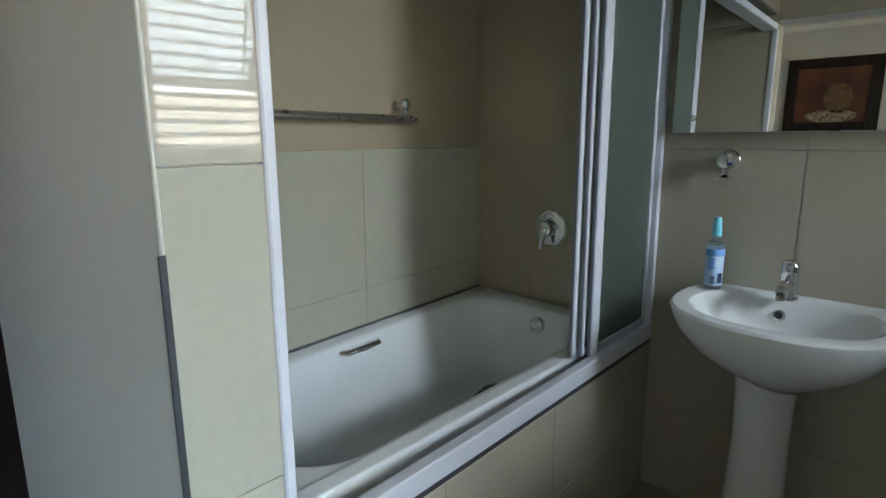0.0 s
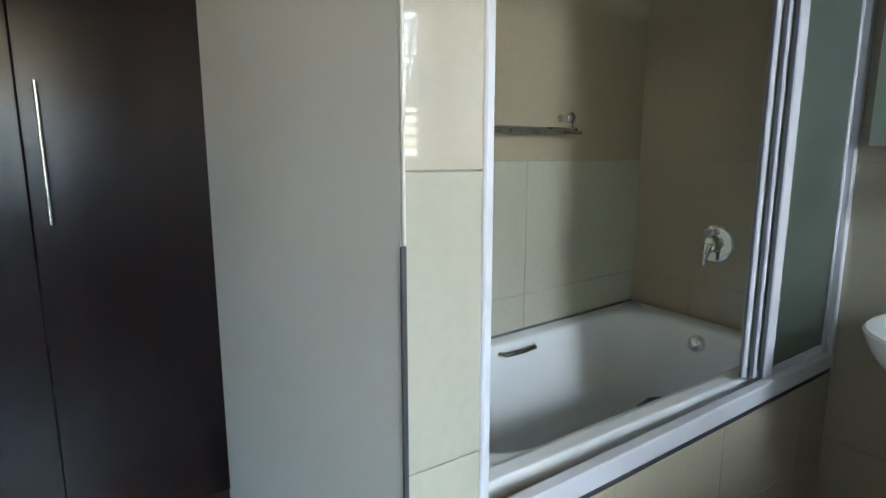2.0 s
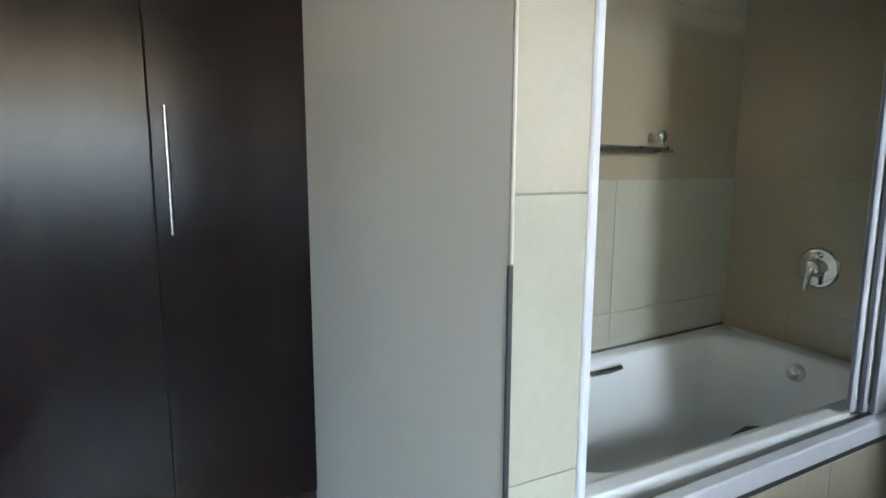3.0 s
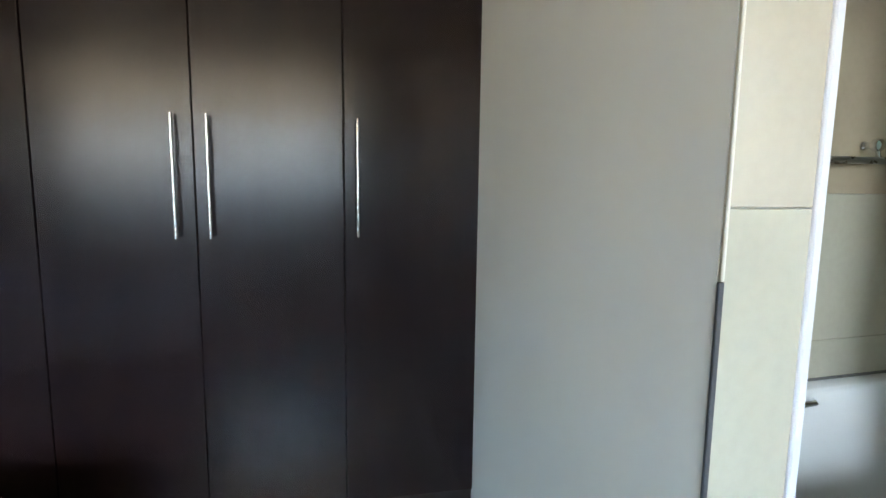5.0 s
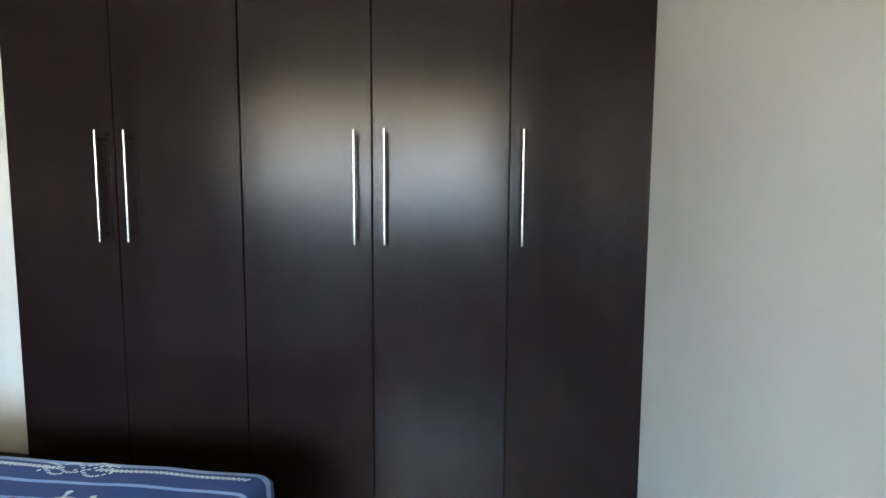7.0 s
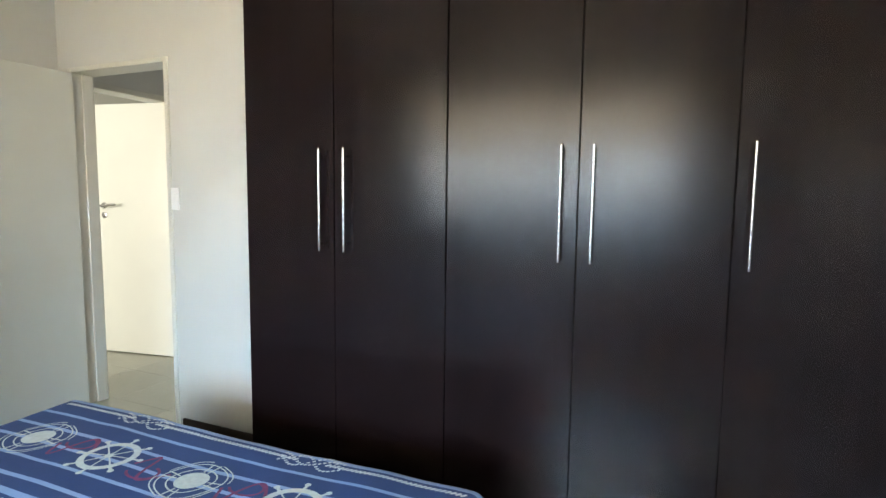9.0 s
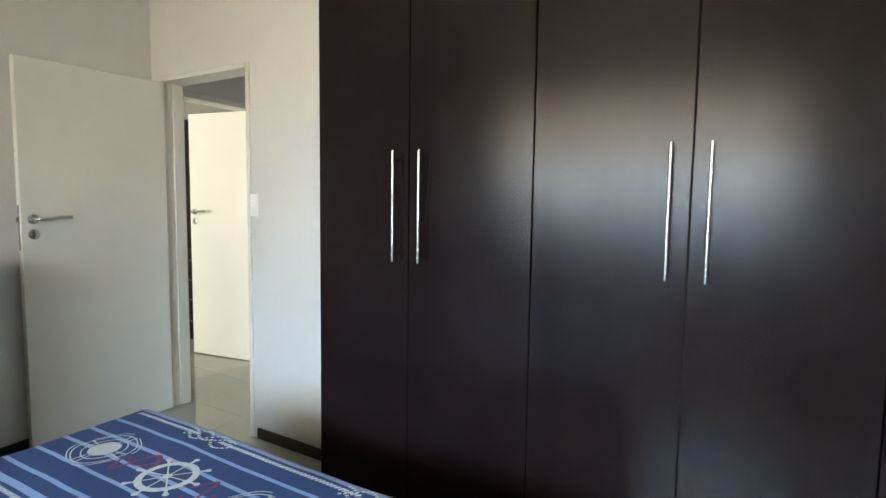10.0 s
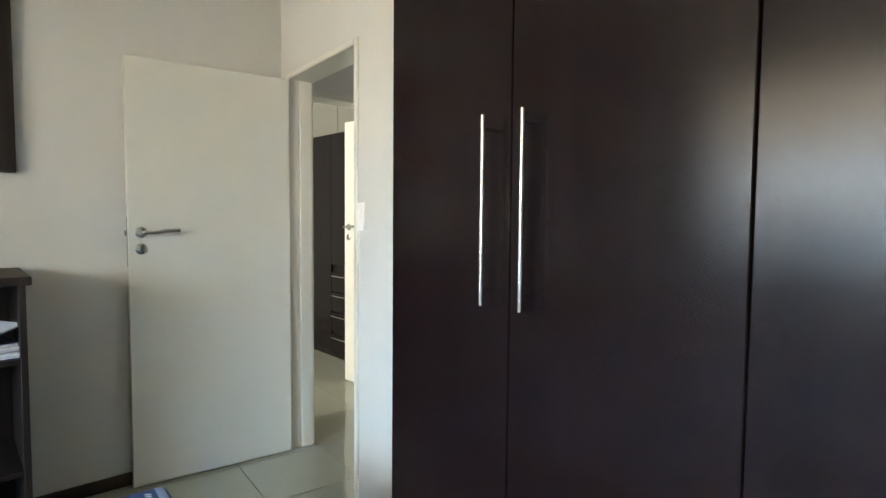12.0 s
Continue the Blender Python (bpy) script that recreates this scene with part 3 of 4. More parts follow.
def soap_bottle():
    ob = thing("soap_bottle", "clear blue liquid bottle with an aqua cap on the basin", "bottle", "", (1.490, -1.523, 0.880), 10)
    liquid = glass("blue_liquid", (0.66, 0.84, 0.95), 0.05)
    aqua = plain("aqua_plastic", (0.16, 0.58, 0.74), 0.3)
    blue = plain("blue_label", (0.16, 0.36, 0.72), 0.4, 0.1)
    paper = plain("pale_blue_label", (0.46, 0.62, 0.82), 0.45)
    ink = plain("navy_ink", (0.03, 0.06, 0.16), 0.5)
    white = plain("white_ink", (0.75, 0.8, 0.85), 0.5)
    part("body", lathe([(0.022, 0), (0.025, 0.004), (0.025, 0.124), (0.023, 0.136), (0.012, 0.148), (0.011, 0.166)], 28), liquid, ob, "", True)
    wrap = part("label", lathe([(0.0254, 0.012), (0.0256, 0.013), (0.0256, 0.122), (0.0254, 0.123)], 28), paper, ob, "pale blue printed label")

    def bars(z, h, a0, a1, n, m, w):
        bm = bmesh.new()
        for k in range(n):
            a = radians(a0 + (a1 - a0) * (k + 0.5) / n)
            box(-0.0009, 0.0009, -w, w, z - h / 2, z + h / 2, bm=bm, m=Matrix.Rotation(a, 4, "Z") @ Matrix.Translation((0.0258, 0, 0)))
        part("label_print", bm, m, wrap)

    bars(0.112, 0.020, 120, 300, 20, blue, 0.0024)
    for z in (0.100, 0.091, 0.083, 0.075):
        bars(z, 0.0035, 196, 236, 5, white, 0.0016)
    bars(0.080, 0.036, 150, 188, 5, blue, 0.0018)
    bars(0.036, 0.030, 212, 246, 6, ink, 0.0009)
    bars(0.030, 0.024, 168, 196, 3, ink, 0.0012)
    part("cap", lathe([(0.0125, 0.160), (0.0135, 0.163), (0.0128, 0.186), (0.0105, 0.212), (0.0085, 0.216)], 24), aqua, ob, "aqua plastic cap", True)
    return ob


soap_bottle()

hook = thing("wall_hook", "round chrome holder on the tiled wall", "hook")
part("wall_rose", lathe([(0.030, 0), (0.030, 0.006), (0.024, 0.012), (0.020, 0.045), (0.024, 0.05), (0.010, 0.054)], 26, pose(END_WALL, -1.518, 1.262, 0, -90)), CHROME, hook, "", True)
part("holder", tube([(END_WALL - 0.03, -1.518, 1.250), (END_WALL - 0.045, -1.518, 1.225), (END_WALL - 0.05, -1.520, 1.215)], 0.010, 12), CHROME, hook, "", True)
part("tray", box(END_WALL - 0.066, END_WALL - 0.022, -1.538, -1.498, 1.206, 1.213, 0.003, 2), CHROME, hook)

mir = thing("wall_mirror", "large frameless wall mirror over the basin", "mirror", "", (END_WALL - 0.0175, -2.55, 0.0), 1.2)
mir.matrix_world = mir.matrix_world @ pose(0, 0, 0, 0, 0.45)
part("silvered_glass", box(-0.007, -0.001, 0.0, 1.198, 1.342, 2.15, 0.0015), MIRROR, mir)
for sy, sz in ((1.14, 1.385), (0.05, 1.385), (1.14, 2.10), (0.05, 2.10)):
    part("screw_cap", lathe([(0.010, 0), (0.010, 0.003), (0.006, 0.006)], 18, pose(-0.007, sy, sz, 0, -90)), CHROME, mir, "small chrome screw cap", True)

# ---- bed ----
PRINT = 0.86                       # size of the print against its drawing
BED_L, BED_W, BED_TOP, MARGIN = 1.71 / PRINT, 1.95 / PRINT, 0.53 / PRINT, 0.018
BED_AT = (-1.172, -0.583, 0.0)


def bed_rise(u, v):
    return 0.004 * math.sin(5.1 * u + 1.3 * v) + 0.003 * math.sin(9.0 * v - 3.0 * u) + 0.004 * noise.noise(Vector((u * 6, v * 6, 0.3)))


def bedspread_cloth():
    m = Mat("printed_cotton", 0.85)
    tc = m.t.nodes.new("ShaderNodeTexCoord")
    sep = m.t.nodes.new("ShaderNodeSeparateXYZ")
    m.t.links.new(tc.outputs["Object"], sep.inputs[0])
    wob = m.noise(5, 2)
    shift = m.node("ShaderNodeMath")
    shift.operation = "MULTIPLY_ADD"
    m.t.links.new(wob, shift.inputs[0])
    shift.inputs[1].default_value = 0.006
    edge = m.node("ShaderNodeMath")
    edge.operation = "SUBTRACT"
    m.t.links.new(sep.outputs["Y"], edge.inputs[0])
    edge.inputs[1].default_value = MARGIN
    m.t.links.new(edge.outputs[0], shift.inputs[2])
    div = m.node("ShaderNodeMath")
    div.operation = "DIVIDE"
    m.t.links.new(shift.outputs[0], div.inputs[0])
    div.inputs[1].default_value = 0.60
    fract = m.node("ShaderNodeMath")
    fract.operation = "FRACT"
    m.t.links.new(div.outputs[0], fract.inputs[0])
    navy, pale = (0.012, 0.034, 0.118), (0.23, 0.315, 0.49)
    r = m.t.nodes.new("ShaderNodeValToRGB")
    r.color_ramp.interpolation = "CONSTANT"
    stops = [(0.0, navy), (0.003, pale), (0.050, navy)]
    for c in (0.215, 0.385, 0.550, 0.715, 0.885):
        stops += [(c, pale), (c + 0.030, navy)]
    e = r.color_ramp.elements
    while len(e) < len(stops):
        e.new(0.99)
    for el, (at, c) in zip(e, stops):
        el.position, el.color = at, (*c, 1)
    m.t.links.new(fract.outputs[0], r.inputs[0])
    fade = m.noise(11, 4)
    m.colour(m.mix(r.outputs[0], m.mix(r.outputs[0], (0.05, 0.08, 0.20), 0.2), fade))
    m.bump(m.noise(420, 2), 0.25, 0.0006)
    return m.m


SHEET = bedspread_cloth()
PRINT_WHITE = plain("white_print", (0.55, 0.57, 0.56), 0.85, 0.1, 60)
PRINT_CREAM = plain("cream_print", (0.46, 0.48, 0.44), 0.85, 0.1, 60)
PRINT_RED = plain("faded_red_print", (0.15, 0.025, 0.075), 0.85, 0.25, 30)
PRINT_NAVY = plain("navy_print", (0.022, 0.045, 0.165), 0.85, 0.1, 60)


def lift(u, v, up=0.0012):
    return Vector((u, v, BED_TOP + bed_rise(u, v) + up))


def ribbon(bm, pts, width, up=0.0012, closed=False):
    n = len(pts)
    rows = []
    for i in range(n):
        a = pts[(i - 1) % n if closed else max(i - 1, 0)]
        b = pts[(i + 1) % n if closed else min(i + 1, n - 1)]
        d = Vector((b[0] - a[0], b[1] - a[1]))
        d = d.normalized() if d.length else Vector((1, 0))
        ox, oy = -d.y * width / 2, d.x * width / 2
        rows.append((bm.verts.new(lift(pts[i][0] + ox, pts[i][1] + oy, up)), bm.verts.new(lift(pts[i][0] - ox, pts[i][1] - oy, up))))
    for i in range(n if closed else n - 1):
        p, q = rows[i], rows[(i + 1) % n]
        bm.faces.new((p[0], p[1], q[1], q[0]))
    return bm


def disc(bm, u, v, r, up=0.0013, n=28):
    mid = bm.verts.new(lift(u, v, up))
    ring = [bm.verts.new(lift(u + r * math.cos(a), v + r * math.sin(a), up)) for a in (2 * math.pi * k / n for k in range(n))]
    for k in range(n):
        bm.faces.new((mid, ring[k], ring[(k + 1) % n]))


def circle(u, v, r, n=40, squash=1.0, wob=0.0, a0=0.0, a1=360.0):
    steps = n if a1 - a0 >= 360 else n + 1
    return [(u + r * (1 + wob * math.sin(4 * a)) * math.cos(a), v + squash * r * (1 + wob * math.sin(4 * a)) * math.sin(a))
            for a in (radians(a0 + (a1 - a0) * k / n) for k in range(steps))]


def buoy_print(u, v):
    bm = bmesh.new()
    disc(bm, u, v, 0.056)
    ribbon(bm, circle(u, v, 0.078, wob=0.02), 0.005, closed=True)
    ribbon(bm, circle(u, v, 0.112, wob=0.03), 0.005, closed=True)
    for k in range(4):
        a = 90 * k + 12
        ribbon(bm, circle(u, v, 0.126, 14, 1.0, 0.05, a, a + 66), 0.0045)
        for d in (-8, 8):
            c, s = math.cos(radians(a - 12 + d)), math.sin(radians(a - 12 + d))
            ribbon(bm, [(u + 0.06 * c, v + 0.06 * s), (u + 0.118 * c, v + 0.118 * s)], 0.006)
    return bm


def wheel_print(u, v):
    bm = bmesh.new()
    ribbon(bm, circle(u, v, 0.090), 0.024, closed=True)
    disc(bm, u, v, 0.016)
    for k in range(8):
        a = radians(45 * k + 10)
        c, s = math.cos(a), math.sin(a)
        ribbon(bm, [(u + 0.012 * c, v + 0.012 * s), (u + 0.078 * c, v + 0.078 * s)], 0.0055)
        ribbon(bm, [(u + 0.10 * c, v + 0.10 * s), (u + 0.122 * c, v + 0.122 * s)], 0.011)
        disc(bm, u + 0.128 * c, v + 0.128 * s, 0.011, n=12)
    return bm


def rope_print(v, knots):
    bm = bmesh.new()
    u = 0.05
    while u < BED_L - 0.05:
        if not any(abs(u - k) < 0.06 for k in knots):
            ribbon(bm, [(u - 0.008, v - 0.008), (u + 0.008, v + 0.008)], 0.0095)
        u += 0.0175
    for k in knots:
        for dv, amp, ph in ((0, 0.042, 0), (0.012, -0.042, 0.5), (-0.012, 0.030, 1.2)):
            for i in range(18):
                t = i / 17 * 2 - 1
                uu = k + 0.125 * t
                vv = v + dv * 0.4 + amp * math.sin(3.3 * t + ph) * (1 - 0.25 * t * t)
                ribbon(bm, [(uu - 0.0042, vv - 0.004), (uu + 0.0042, vv + 0.004)], 0.0085)
    return bm


def swirl_print(u, v, sign):
    bm = bmesh.new()
    pts = [(u + 0.02 * math.sin(5 * t) + 0.19 * (t - 0.5), v + sign * 0.075 * math.sin(6.3 * t)) for t in (k / 28 for k in range(29))]
    ribbon(bm, pts, 0.011, 0.0009)
    ribbon(bm, circle(u, v + sign * 0.03, 0.06, 20, 0.7, 0.0, 20, 250), 0.010, 0.0008)
    return bm


def bed():
    ob = thing("bed", "low double bed with a dark base, made up", "bed", "", BED_AT, 175.6)
    long, wide, top = BED_L * PRINT, BED_W * PRINT, BED_TOP * PRINT
    part("base", box(0.03, long - 0.03, 0.03, wide - 0.03, 0.06, 0.27, 0.01), DARK_WOOD, ob)
    part("mattress", box(0.012, long - 0.012, 0.012, wide - 0.012, 0.27, top - 0.012, 0.03, 3), WHITE_PLASTIC, ob)
    for x in (0.1, long - 0.1):
        for y in (0.1, wide - 0.1):
            part("leg", tube([(x, y, 0), (x, y, 0.06)], [0.022, 0.028], 12), DARK_WOOD, ob)
    return ob


def bedspread():
    ob = thing("bedspread", "navy striped bedspread printed with ship wheels and life rings", "bedspread", "", BED_AT, 175.6)
    ob.matrix_world = ob.matrix_world @ Matrix.Diagonal((PRINT, PRINT, PRINT, 1))
    r, hang = 0.035, 0.25

    def fold(p, size):
        if 0 <= p <= size:
            lo, hi = p, size - p
            if lo < 1e-9 or hi < 1e-9:
                return p, 0.0
            return p, 0.0
        a = -p if p < 0 else p - size
        arc = r * math.pi / 2
        out, drop = (r * math.sin(a / r), r * (1 - math.cos(a / r))) if a < arc else (r, r + a - arc)
        return (-out if p < 0 else size + out), drop

    def steps(size):
        inner = [k * size / 44 for k in range(45)]
        arc = [r * math.pi / 2 * k / 5 for k in range(1, 6)] + [r * math.pi / 2 + hang * k / 5 for k in range(1, 6)]
        return [-a for a in reversed(arc)] + inner + [size + a for a in arc]

    bm = bmesh.new()
    us, vs = steps(BED_L - 2 * r), steps(BED_W - 2 * r)
    grid = []
    for p in us:
        row = []
        for q in vs:
            (x, dx), (y, dy) = fold(p, BED_L - 2 * r), fold(q, BED_W - 2 * r)
            drop = max(dx, dy) if max(dx, dy) > r else r - r * max(0, 1 - dx / r) * max(0, 1 - dy / r) if dx and dy else dx + dy
            sway = 0.008 * math.sin(17 * (x + y)) * min(1, drop / 0.2)
            row.append(bm.verts.new((x + r + (sway if dx else 0), y + r + (sway if dy else 0), BED_TOP + bed_rise(x + r, y + r) - drop)))
        grid.append(row)
    for a, b in zip(grid, grid[1:]):
        for k in range(len(a) - 1):
            bm.faces.new((a[k], a[k + 1], b[k + 1], b[k]))
    part("cloth", bm, SHEET, ob, "", True)
    knots = ((0.63, 1.45), (0.30, 1.10))
    for i, v in enumerate((0.052, 0.652, 1.252, 1.852)):
        part("rope_print", rope_print(v + MARGIN, knots[i % 2]), PRINT_WHITE, ob, "white printed rope line")
    for row, v in enumerate((0.318 + MARGIN, 0.918 + MARGIN, 1.518 + MARGIN)):
        for k in range(5):
            u = 0.518 + 0.395 * k if row % 2 == 0 else 0.15 + 0.395 * k
            if u > BED_L - 0.12:
                continue
            kind = (k + row) % 2
            part("wheel_print" if kind == 0 else "life_ring_print", (wheel_print if kind == 0 else buoy_print)(u, v), PRINT_CREAM, ob, "cream printed ship motif")
            if u + 0.2 < BED_L - 0.15:
                part("red_swirl_print", swirl_print(u + 0.19, v, 1 if k % 2 else -1), PRINT_RED, ob, "faded red printed swirl")
    return ob


bed()
bedspread()

# ---- shelf unit and picture on the west wall ----


def shelf_unit():
    ob = thing("shelf_unit", "dark wooden open shelf unit with papers on a shelf", "shelf")
    y0, y1, x0, x1 = -1.62, -0.702, WEST + 0.018, -3.67
    part("top", box(x0, x1 + 0.015, y0 - 0.015, y1 + 0.018, 1.045, 1.078, 0.006, 2), DARK_WOOD, ob)
    part("side", box(x0, x1, y1 - 0.022, y1, 0.0, 1.045, 0.002), DARK_WOOD, ob)
    part("side", box(x0, x1, y0, y0 + 0.022, 0.0, 1.045, 0.002), DARK_WOOD, ob)
    part("back", box(x0, x0 + 0.008, y0 + 0.022, y1 - 0.022, 0.06, 1.045), DARK_WOOD, ob)
    for z in (0.06, 0.335, 0.755):
        part("shelf", box(x0 + 0.008, x1 - 0.01, y0 + 0.022, y1 - 0.022, z, z + 0.02, 0.0015), DARK_WOOD, ob)
    return ob


shelf_unit()
COVER = plain("blue_grey_paper", (0.16, 0.21, 0.36), 0.5, 0.3, 40)
PAGES = plain("white_paper", (0.62, 0.64, 0.68), 0.7, 0.1, 60)
z = 0.775
for k, (dy, rz, h, c) in enumerate(((0.0, 4, 0.012, COVER), (0.02, -8, 0.010, PAGES), (-0.01, 12, 0.014, COVER), (0.01, -3, 0.008, PAGES), (0.0, 17, 0.010, COVER))):
    mag = thing("magazine", "blue and white magazine lying in a stack on the shelf", "magazine", "magazines on the shelf", (-3.80, -0.845 + dy, z), rz)
    part("cover", box(-0.10, 0.10, -0.115, 0.115, 0, h, 0.002), c, mag)
    part("page_block", box(-0.097, 0.1015, -0.112, 0.1165, 0.002, h - 0.002), PAGES, mag)
    z += h


mag = thing("magazine", "curled blue and white magazine leaning on the stack", "magazine", "magazines on the shelf", (-3.79, -0.835, z + 0.002), 24)
sheet = bmesh.new()
cols = []
for k in range(13):
    t = k / 12
    h = 0.055 * t * t + 0.012 * math.sin(3.1 * t)
    cols.append([sheet.verts.new((x, -0.10 + 0.2 * t, h + dz)) for x, dz in ((-0.09, 0), (0.09, 0.004), (0.09, 0.010), (-0.09, 0.006))])
for a, b in zip(cols, cols[1:]):
    for k in range(4):
        sheet.faces.new((a[k], a[(k + 1) % 4], b[(k + 1) % 4], b[k]))
sheet.faces.new(cols[0][::-1])
sheet.faces.new(cols[-1])
part("cover", sheet, PAGES, mag, "", True)
part("printed_panel", box(-0.07, 0.0906, -0.08, 0.02, 0.0125, 0.0145), COVER, mag)


def picture():
    ob = thing("framed_picture", "rust-brown painting in a wide dark wooden frame", "picture")
    y0, y1, z0, z1, x = -1.55, -0.685, 1.475, 2.26, WEST
    w = 0.105
    for a, b, c, d in ((y0, y0 + w, z0, z1), (y1 - w, y1, z0, z1), (y0 + w, y1 - w, z0, z0 + w), (y0 + w, y1 - w, z1 - w, z1)):
        part("frame_rail", box(x, x + 0.035, a, b, c, d, 0.006, 2), DARK_WOOD, ob)
    canvas = Mat("rust_canvas", 0.6)
    canvas.colour(canvas.ramp(canvas.noise(3, 4), [(0.3, (0.05, 0.016, 0.010)), (0.7, (0.14, 0.045, 0.02))]))
    part("canvas", box(x + 0.004, x + 0.014, y0 + w, y1 - w, z0 + w, z1 - w), canvas.m, ob)
    ochre = plain("ochre_paint", (0.13, 0.08, 0.04), 0.6, 0.7, 35)
    pale = plain("pale_paint", (0.26, 0.22, 0.16), 0.6, 0.8, 30)
    cy = -1.18
    for cyy, cz, ry, rz, m, lab in ((cy, 1.83, 0.13, 0.16, ochre, "ochre painted patch"), (cy + 0.05, 1.645, 0.24, 0.07, pale, "pale painted patch")):
        bm = lathe([(1.0, 0), (1.0, 0.0015)], 30)
        bm.transform(Matrix.Translation((x + 0.0155, cyy, cz)) @ Matrix.Diagonal((1, ry, rz, 1)) @ pose(0, 0, 0, 0, 90))
        part("painted_patch", bm, m, ob, lab)
    return ob


picture()

# ---- far room ----


def far_cupboard():
    ob = thing("far_cupboard", "dark wooden cupboard with drawers in the far room", "cupboard")
    y = 1.72
    part("body", box(-6.3, -4.75, y + 0.02, 2.39, 0.0, 2.05), WENGE_EDGE, ob)
    part("door", box(-6.3, -5.665, y, y + 0.018, 0.07, 2.05, 0.002), WENGE, ob)
    part("door", box(-5.66, -4.75, y, y + 0.018, 0.86, 2.05, 0.002), WENGE, ob)
    for z in (0.757, 0.575, 0.387, 0.185):
        d = part("drawer_front", box(-5.66, -4.75, y, y + 0.018, z - 0.145, z + 0.03, 0.002), WENGE, ob)
        part("pull", tube([(-5.64, y - 0.012, z), (-4.80, y - 0.012, z)], 0.006, 8), STEEL, d, "slim steel pull")
    return ob


far_cupboard()
structure("wall_over_cupboard", box(-6.3, -4.75, 1.80, 2.39, 2.056, CEIL), SHADED_BOARD, "board over the cupboard, greyed for shade")
for a, b in ((-6.29, -5.66), (-5.65, -4.76)):
    structure("trim", box(a, b, 1.785, 1.797, 2.062, CEIL - 0.005, 0.002), SHADED_BOARD, "board panel over the cupboard, greyed for shade")

# ---- tiles, last ----
TILE_MESH = {}


def tile_piece(size, material, owner, place):
    key = tuple(round(v, 4) for v in size) + (material.name,)
    if key not in TILE_MESH:
        bm = box(-size[0] / 2, size[0] / 2, -size[1] / 2, size[1] / 2, -size[2] / 2, size[2] / 2, 0.0012)
        me = bpy.data.meshes.new("tile")
        bm.to_mesh(me)
        bm.free()
        me.materials.append(material)
        TILE_MESH[key] = me
    ob = new("tile", TILE_MESH[key])
    ob.parent = owner
    ob.matrix_local = place
    return ob


def tile_face(owner, axis, front, inward, us, zs, material, skip=(), frame_of=None, thick=0.012, gap=0.0019):
    """Tiles on a face across axis, between the joints us and zs; their fronts lie at front, and they reach inward."""
    base = frame_of or Matrix()
    for a, b in zip(us, us[1:]):
        for c, d in zip(zs, zs[1:]):
            if any(a + 0.01 > h[0] and b - 0.01 < h[1] and c + 0.01 > h[2] and d - 0.01 < h[3] for h in skip):
                continue
            jog = random.uniform(-0.0003, 0.0003)
            mid, u, z = front + inward * (thick / 2 + jog), (a + b) / 2, (c + d) / 2
            if axis == "y":
                tile_piece((b - a - gap, thick, d - c - gap), material, owner, base @ Matrix.Translation((u, mid, z)))
            elif axis == "x":
                tile_piece((thick, b - a - gap, d - c - gap), material, owner, base @ Matrix.Translation((mid, u, z)))
            else:
                tile_piece((b - a - gap, d - c - gap, thick), material, owner, base @ Matrix.Translation((u, z, mid)))


ROWS = (BATH_FLOOR, 0.385, 0.83, 1.295, 1.90, CEIL)
back = bpy.data.objects["wall_bath_back"]
end = bpy.data.objects["wall_bath_end"]
side = bpy.data.objects["wall_bath_partition"]
tile_face(back, "y", BATH_BACK, 1, (0.142, 0.904, END_WALL + 0.01), ROWS[1:4], DAYLIT_TILE, frame_of=SKEW)
tile_face(back, "y", BATH_BACK, 1, (0.142, END_WALL + 0.01), ROWS[3:], SHADED_TILE, frame_of=SKEW)
tile_face(end, "x", END_WALL, 1, (SOUTH, -3.513, -2.913, -2.313, -1.713, -1.30), (BATH_FLOOR, 0.405, 1.292, 1.90), WALL_TILE)
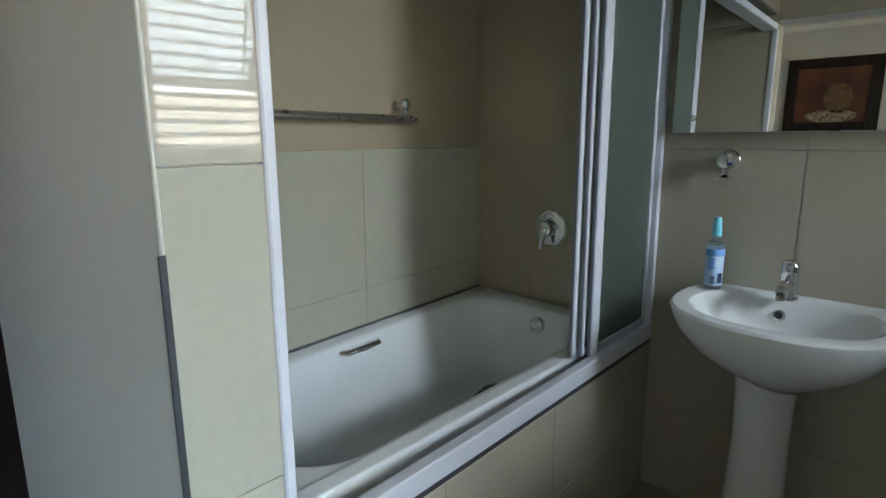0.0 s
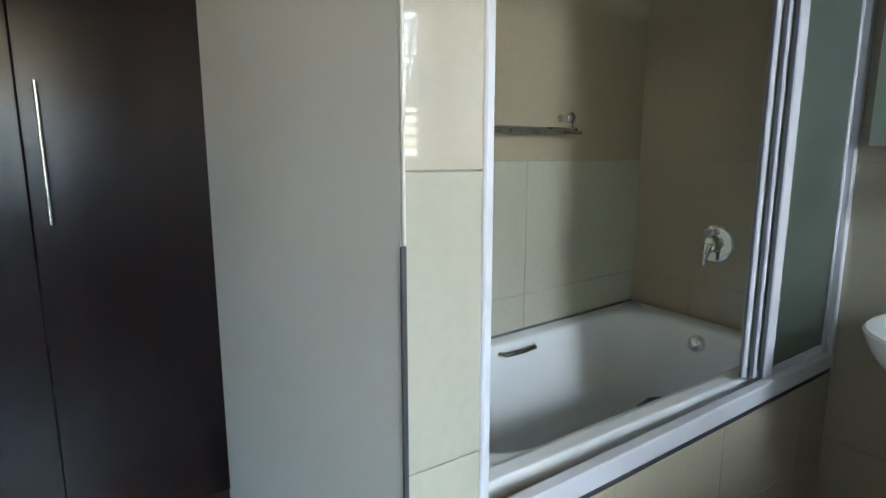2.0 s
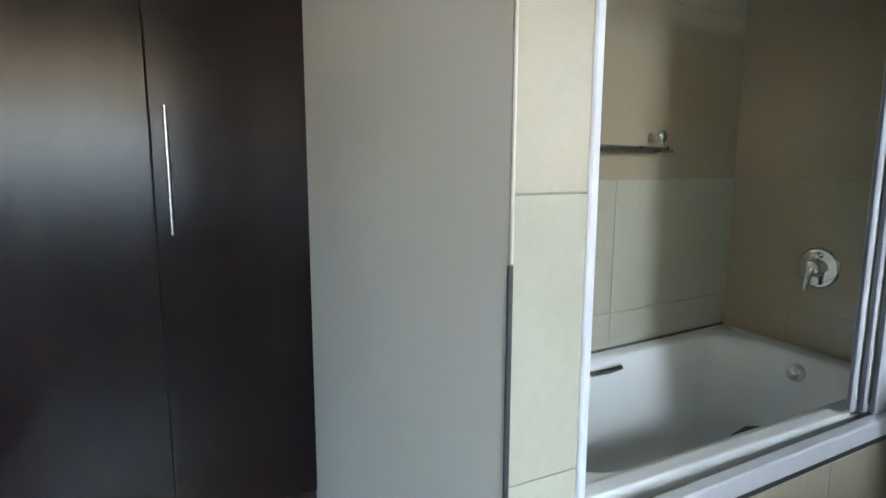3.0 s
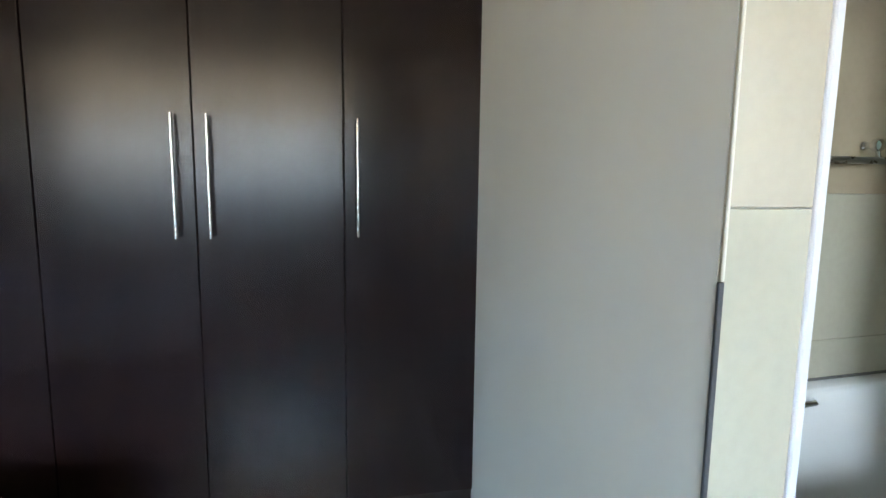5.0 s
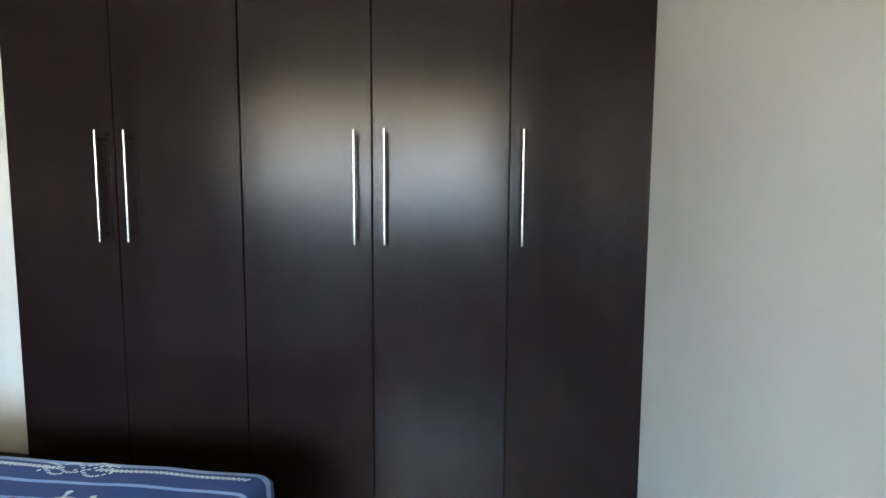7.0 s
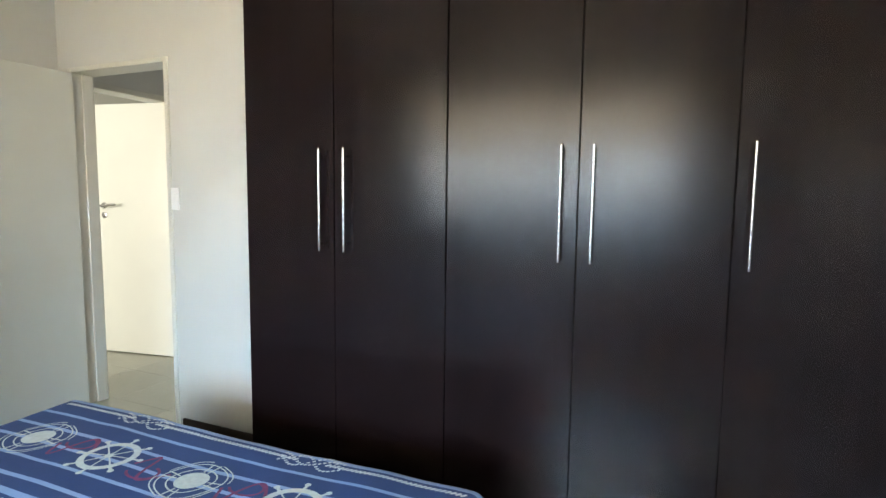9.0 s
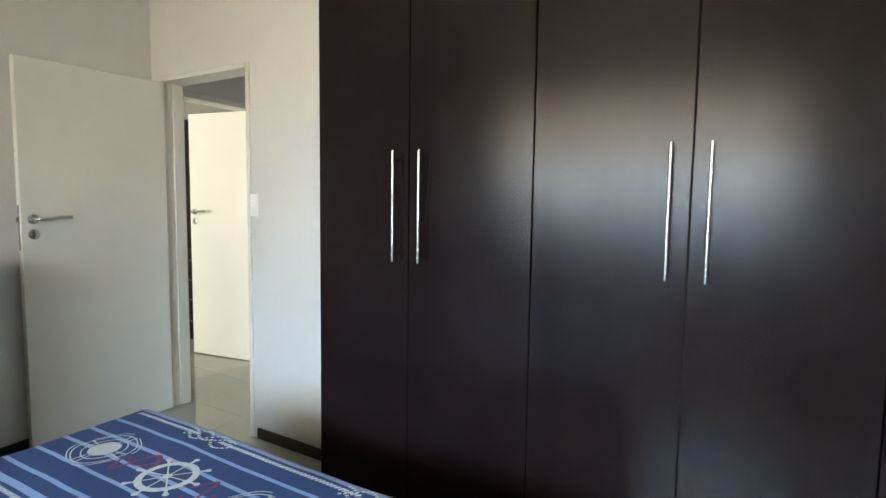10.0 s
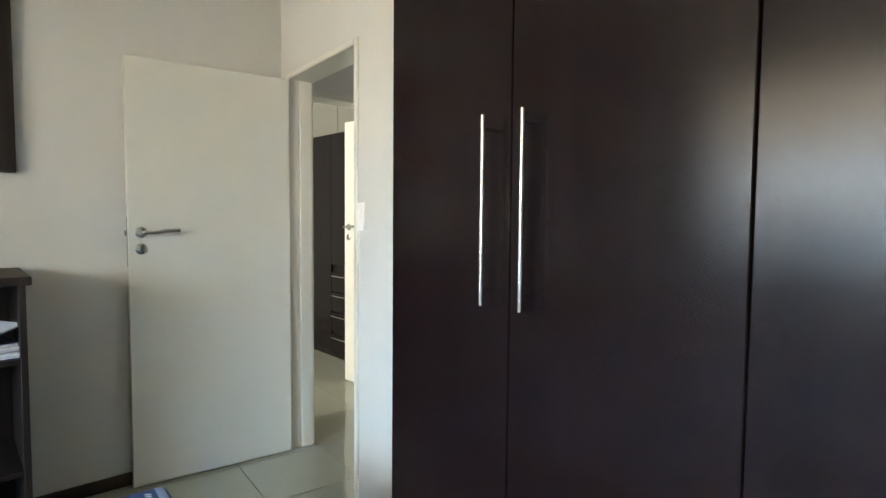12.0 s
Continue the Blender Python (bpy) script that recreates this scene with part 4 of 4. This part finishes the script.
tile_face(end, "x", END_WALL, 1, (SOUTH, -3.513, -2.913, -2.313, -1.713, -1.30), (1.90, CEIL), SHADED_TILE)
tile_face(end, "x", END_WALL, 1, (-1.30, -0.81, BATH_BACK + 0.07), ROWS[:3], SHADED_TILE)
tile_face(end, "x", END_WALL, 1, (-1.30, BATH_BACK + 0.07), ROWS[2:], SHADED_TILE)
tile_face(side, "x", 0.142, -1, (STRIP + 0.012, -0.90, BATH_BACK), ROWS[1:], WALL_TILE)
tile_face(side, "y", STRIP, 1, (PIER, 0.143), ROWS[:4], DAYLIT_TILE)
tile_face(side, "y", STRIP, 1, (PIER, 0.143), ROWS[3:], PIER_TILE)
tile_face(bpy.data.objects["bathroom_beam"], "x", 0.142, -1, (-2.15, -1.75, STRIP), (1.905, 2.21, CEIL), SHADED_TILE)
tile_face(bulkhead, "y", STRIP, 1, (0.143, 0.52, 1.12, END_WALL), (1.93, 2.21, CEIL), SHADED_TILE)
tile_face(apron, "y", -0.006, 1, (0.143, 0.495, 0.932, 1.37, 1.57), (BATH_FLOOR, 0.36, 0.632), WALL_TILE, frame_of=LEAN)
tile_face(bpy.data.objects["wall_south"], "y", SOUTH + 0.012, -1, (0.0, 0.42, 0.83, 1.51, END_WALL), (BATH_FLOOR, 0.385, 0.83, 1.235, 2.22, CEIL), WALL_TILE, skip=((0.83, 1.51, 1.235, 2.22),))
tile_face(bpy.data.objects["bathroom_floor"], "z", BATH_FLOOR, -1, (0.006, 0.32, 0.76, 1.20, END_WALL), (SOUTH + 0.012, -3.05, -2.61, -2.17, -1.73, -1.30), BATH_TILE, thick=0.006)


def grid(lo, hi, origin, step):
    first = origin + math.ceil((lo - origin) / step) * step
    vals = [lo]
    while first < hi - 1e-6:
        if first - vals[-1] > 0.03:
            vals.append(first)
        first += step
    return vals + [hi]


tile_face(floor, "z", 0.0, -1, grid(-6.9, -0.02, -3.94, 0.45), grid(-3.36, 2.4, 0.640, 0.45), FLOOR_TILE, thick=0.006, frame_of=TURN)
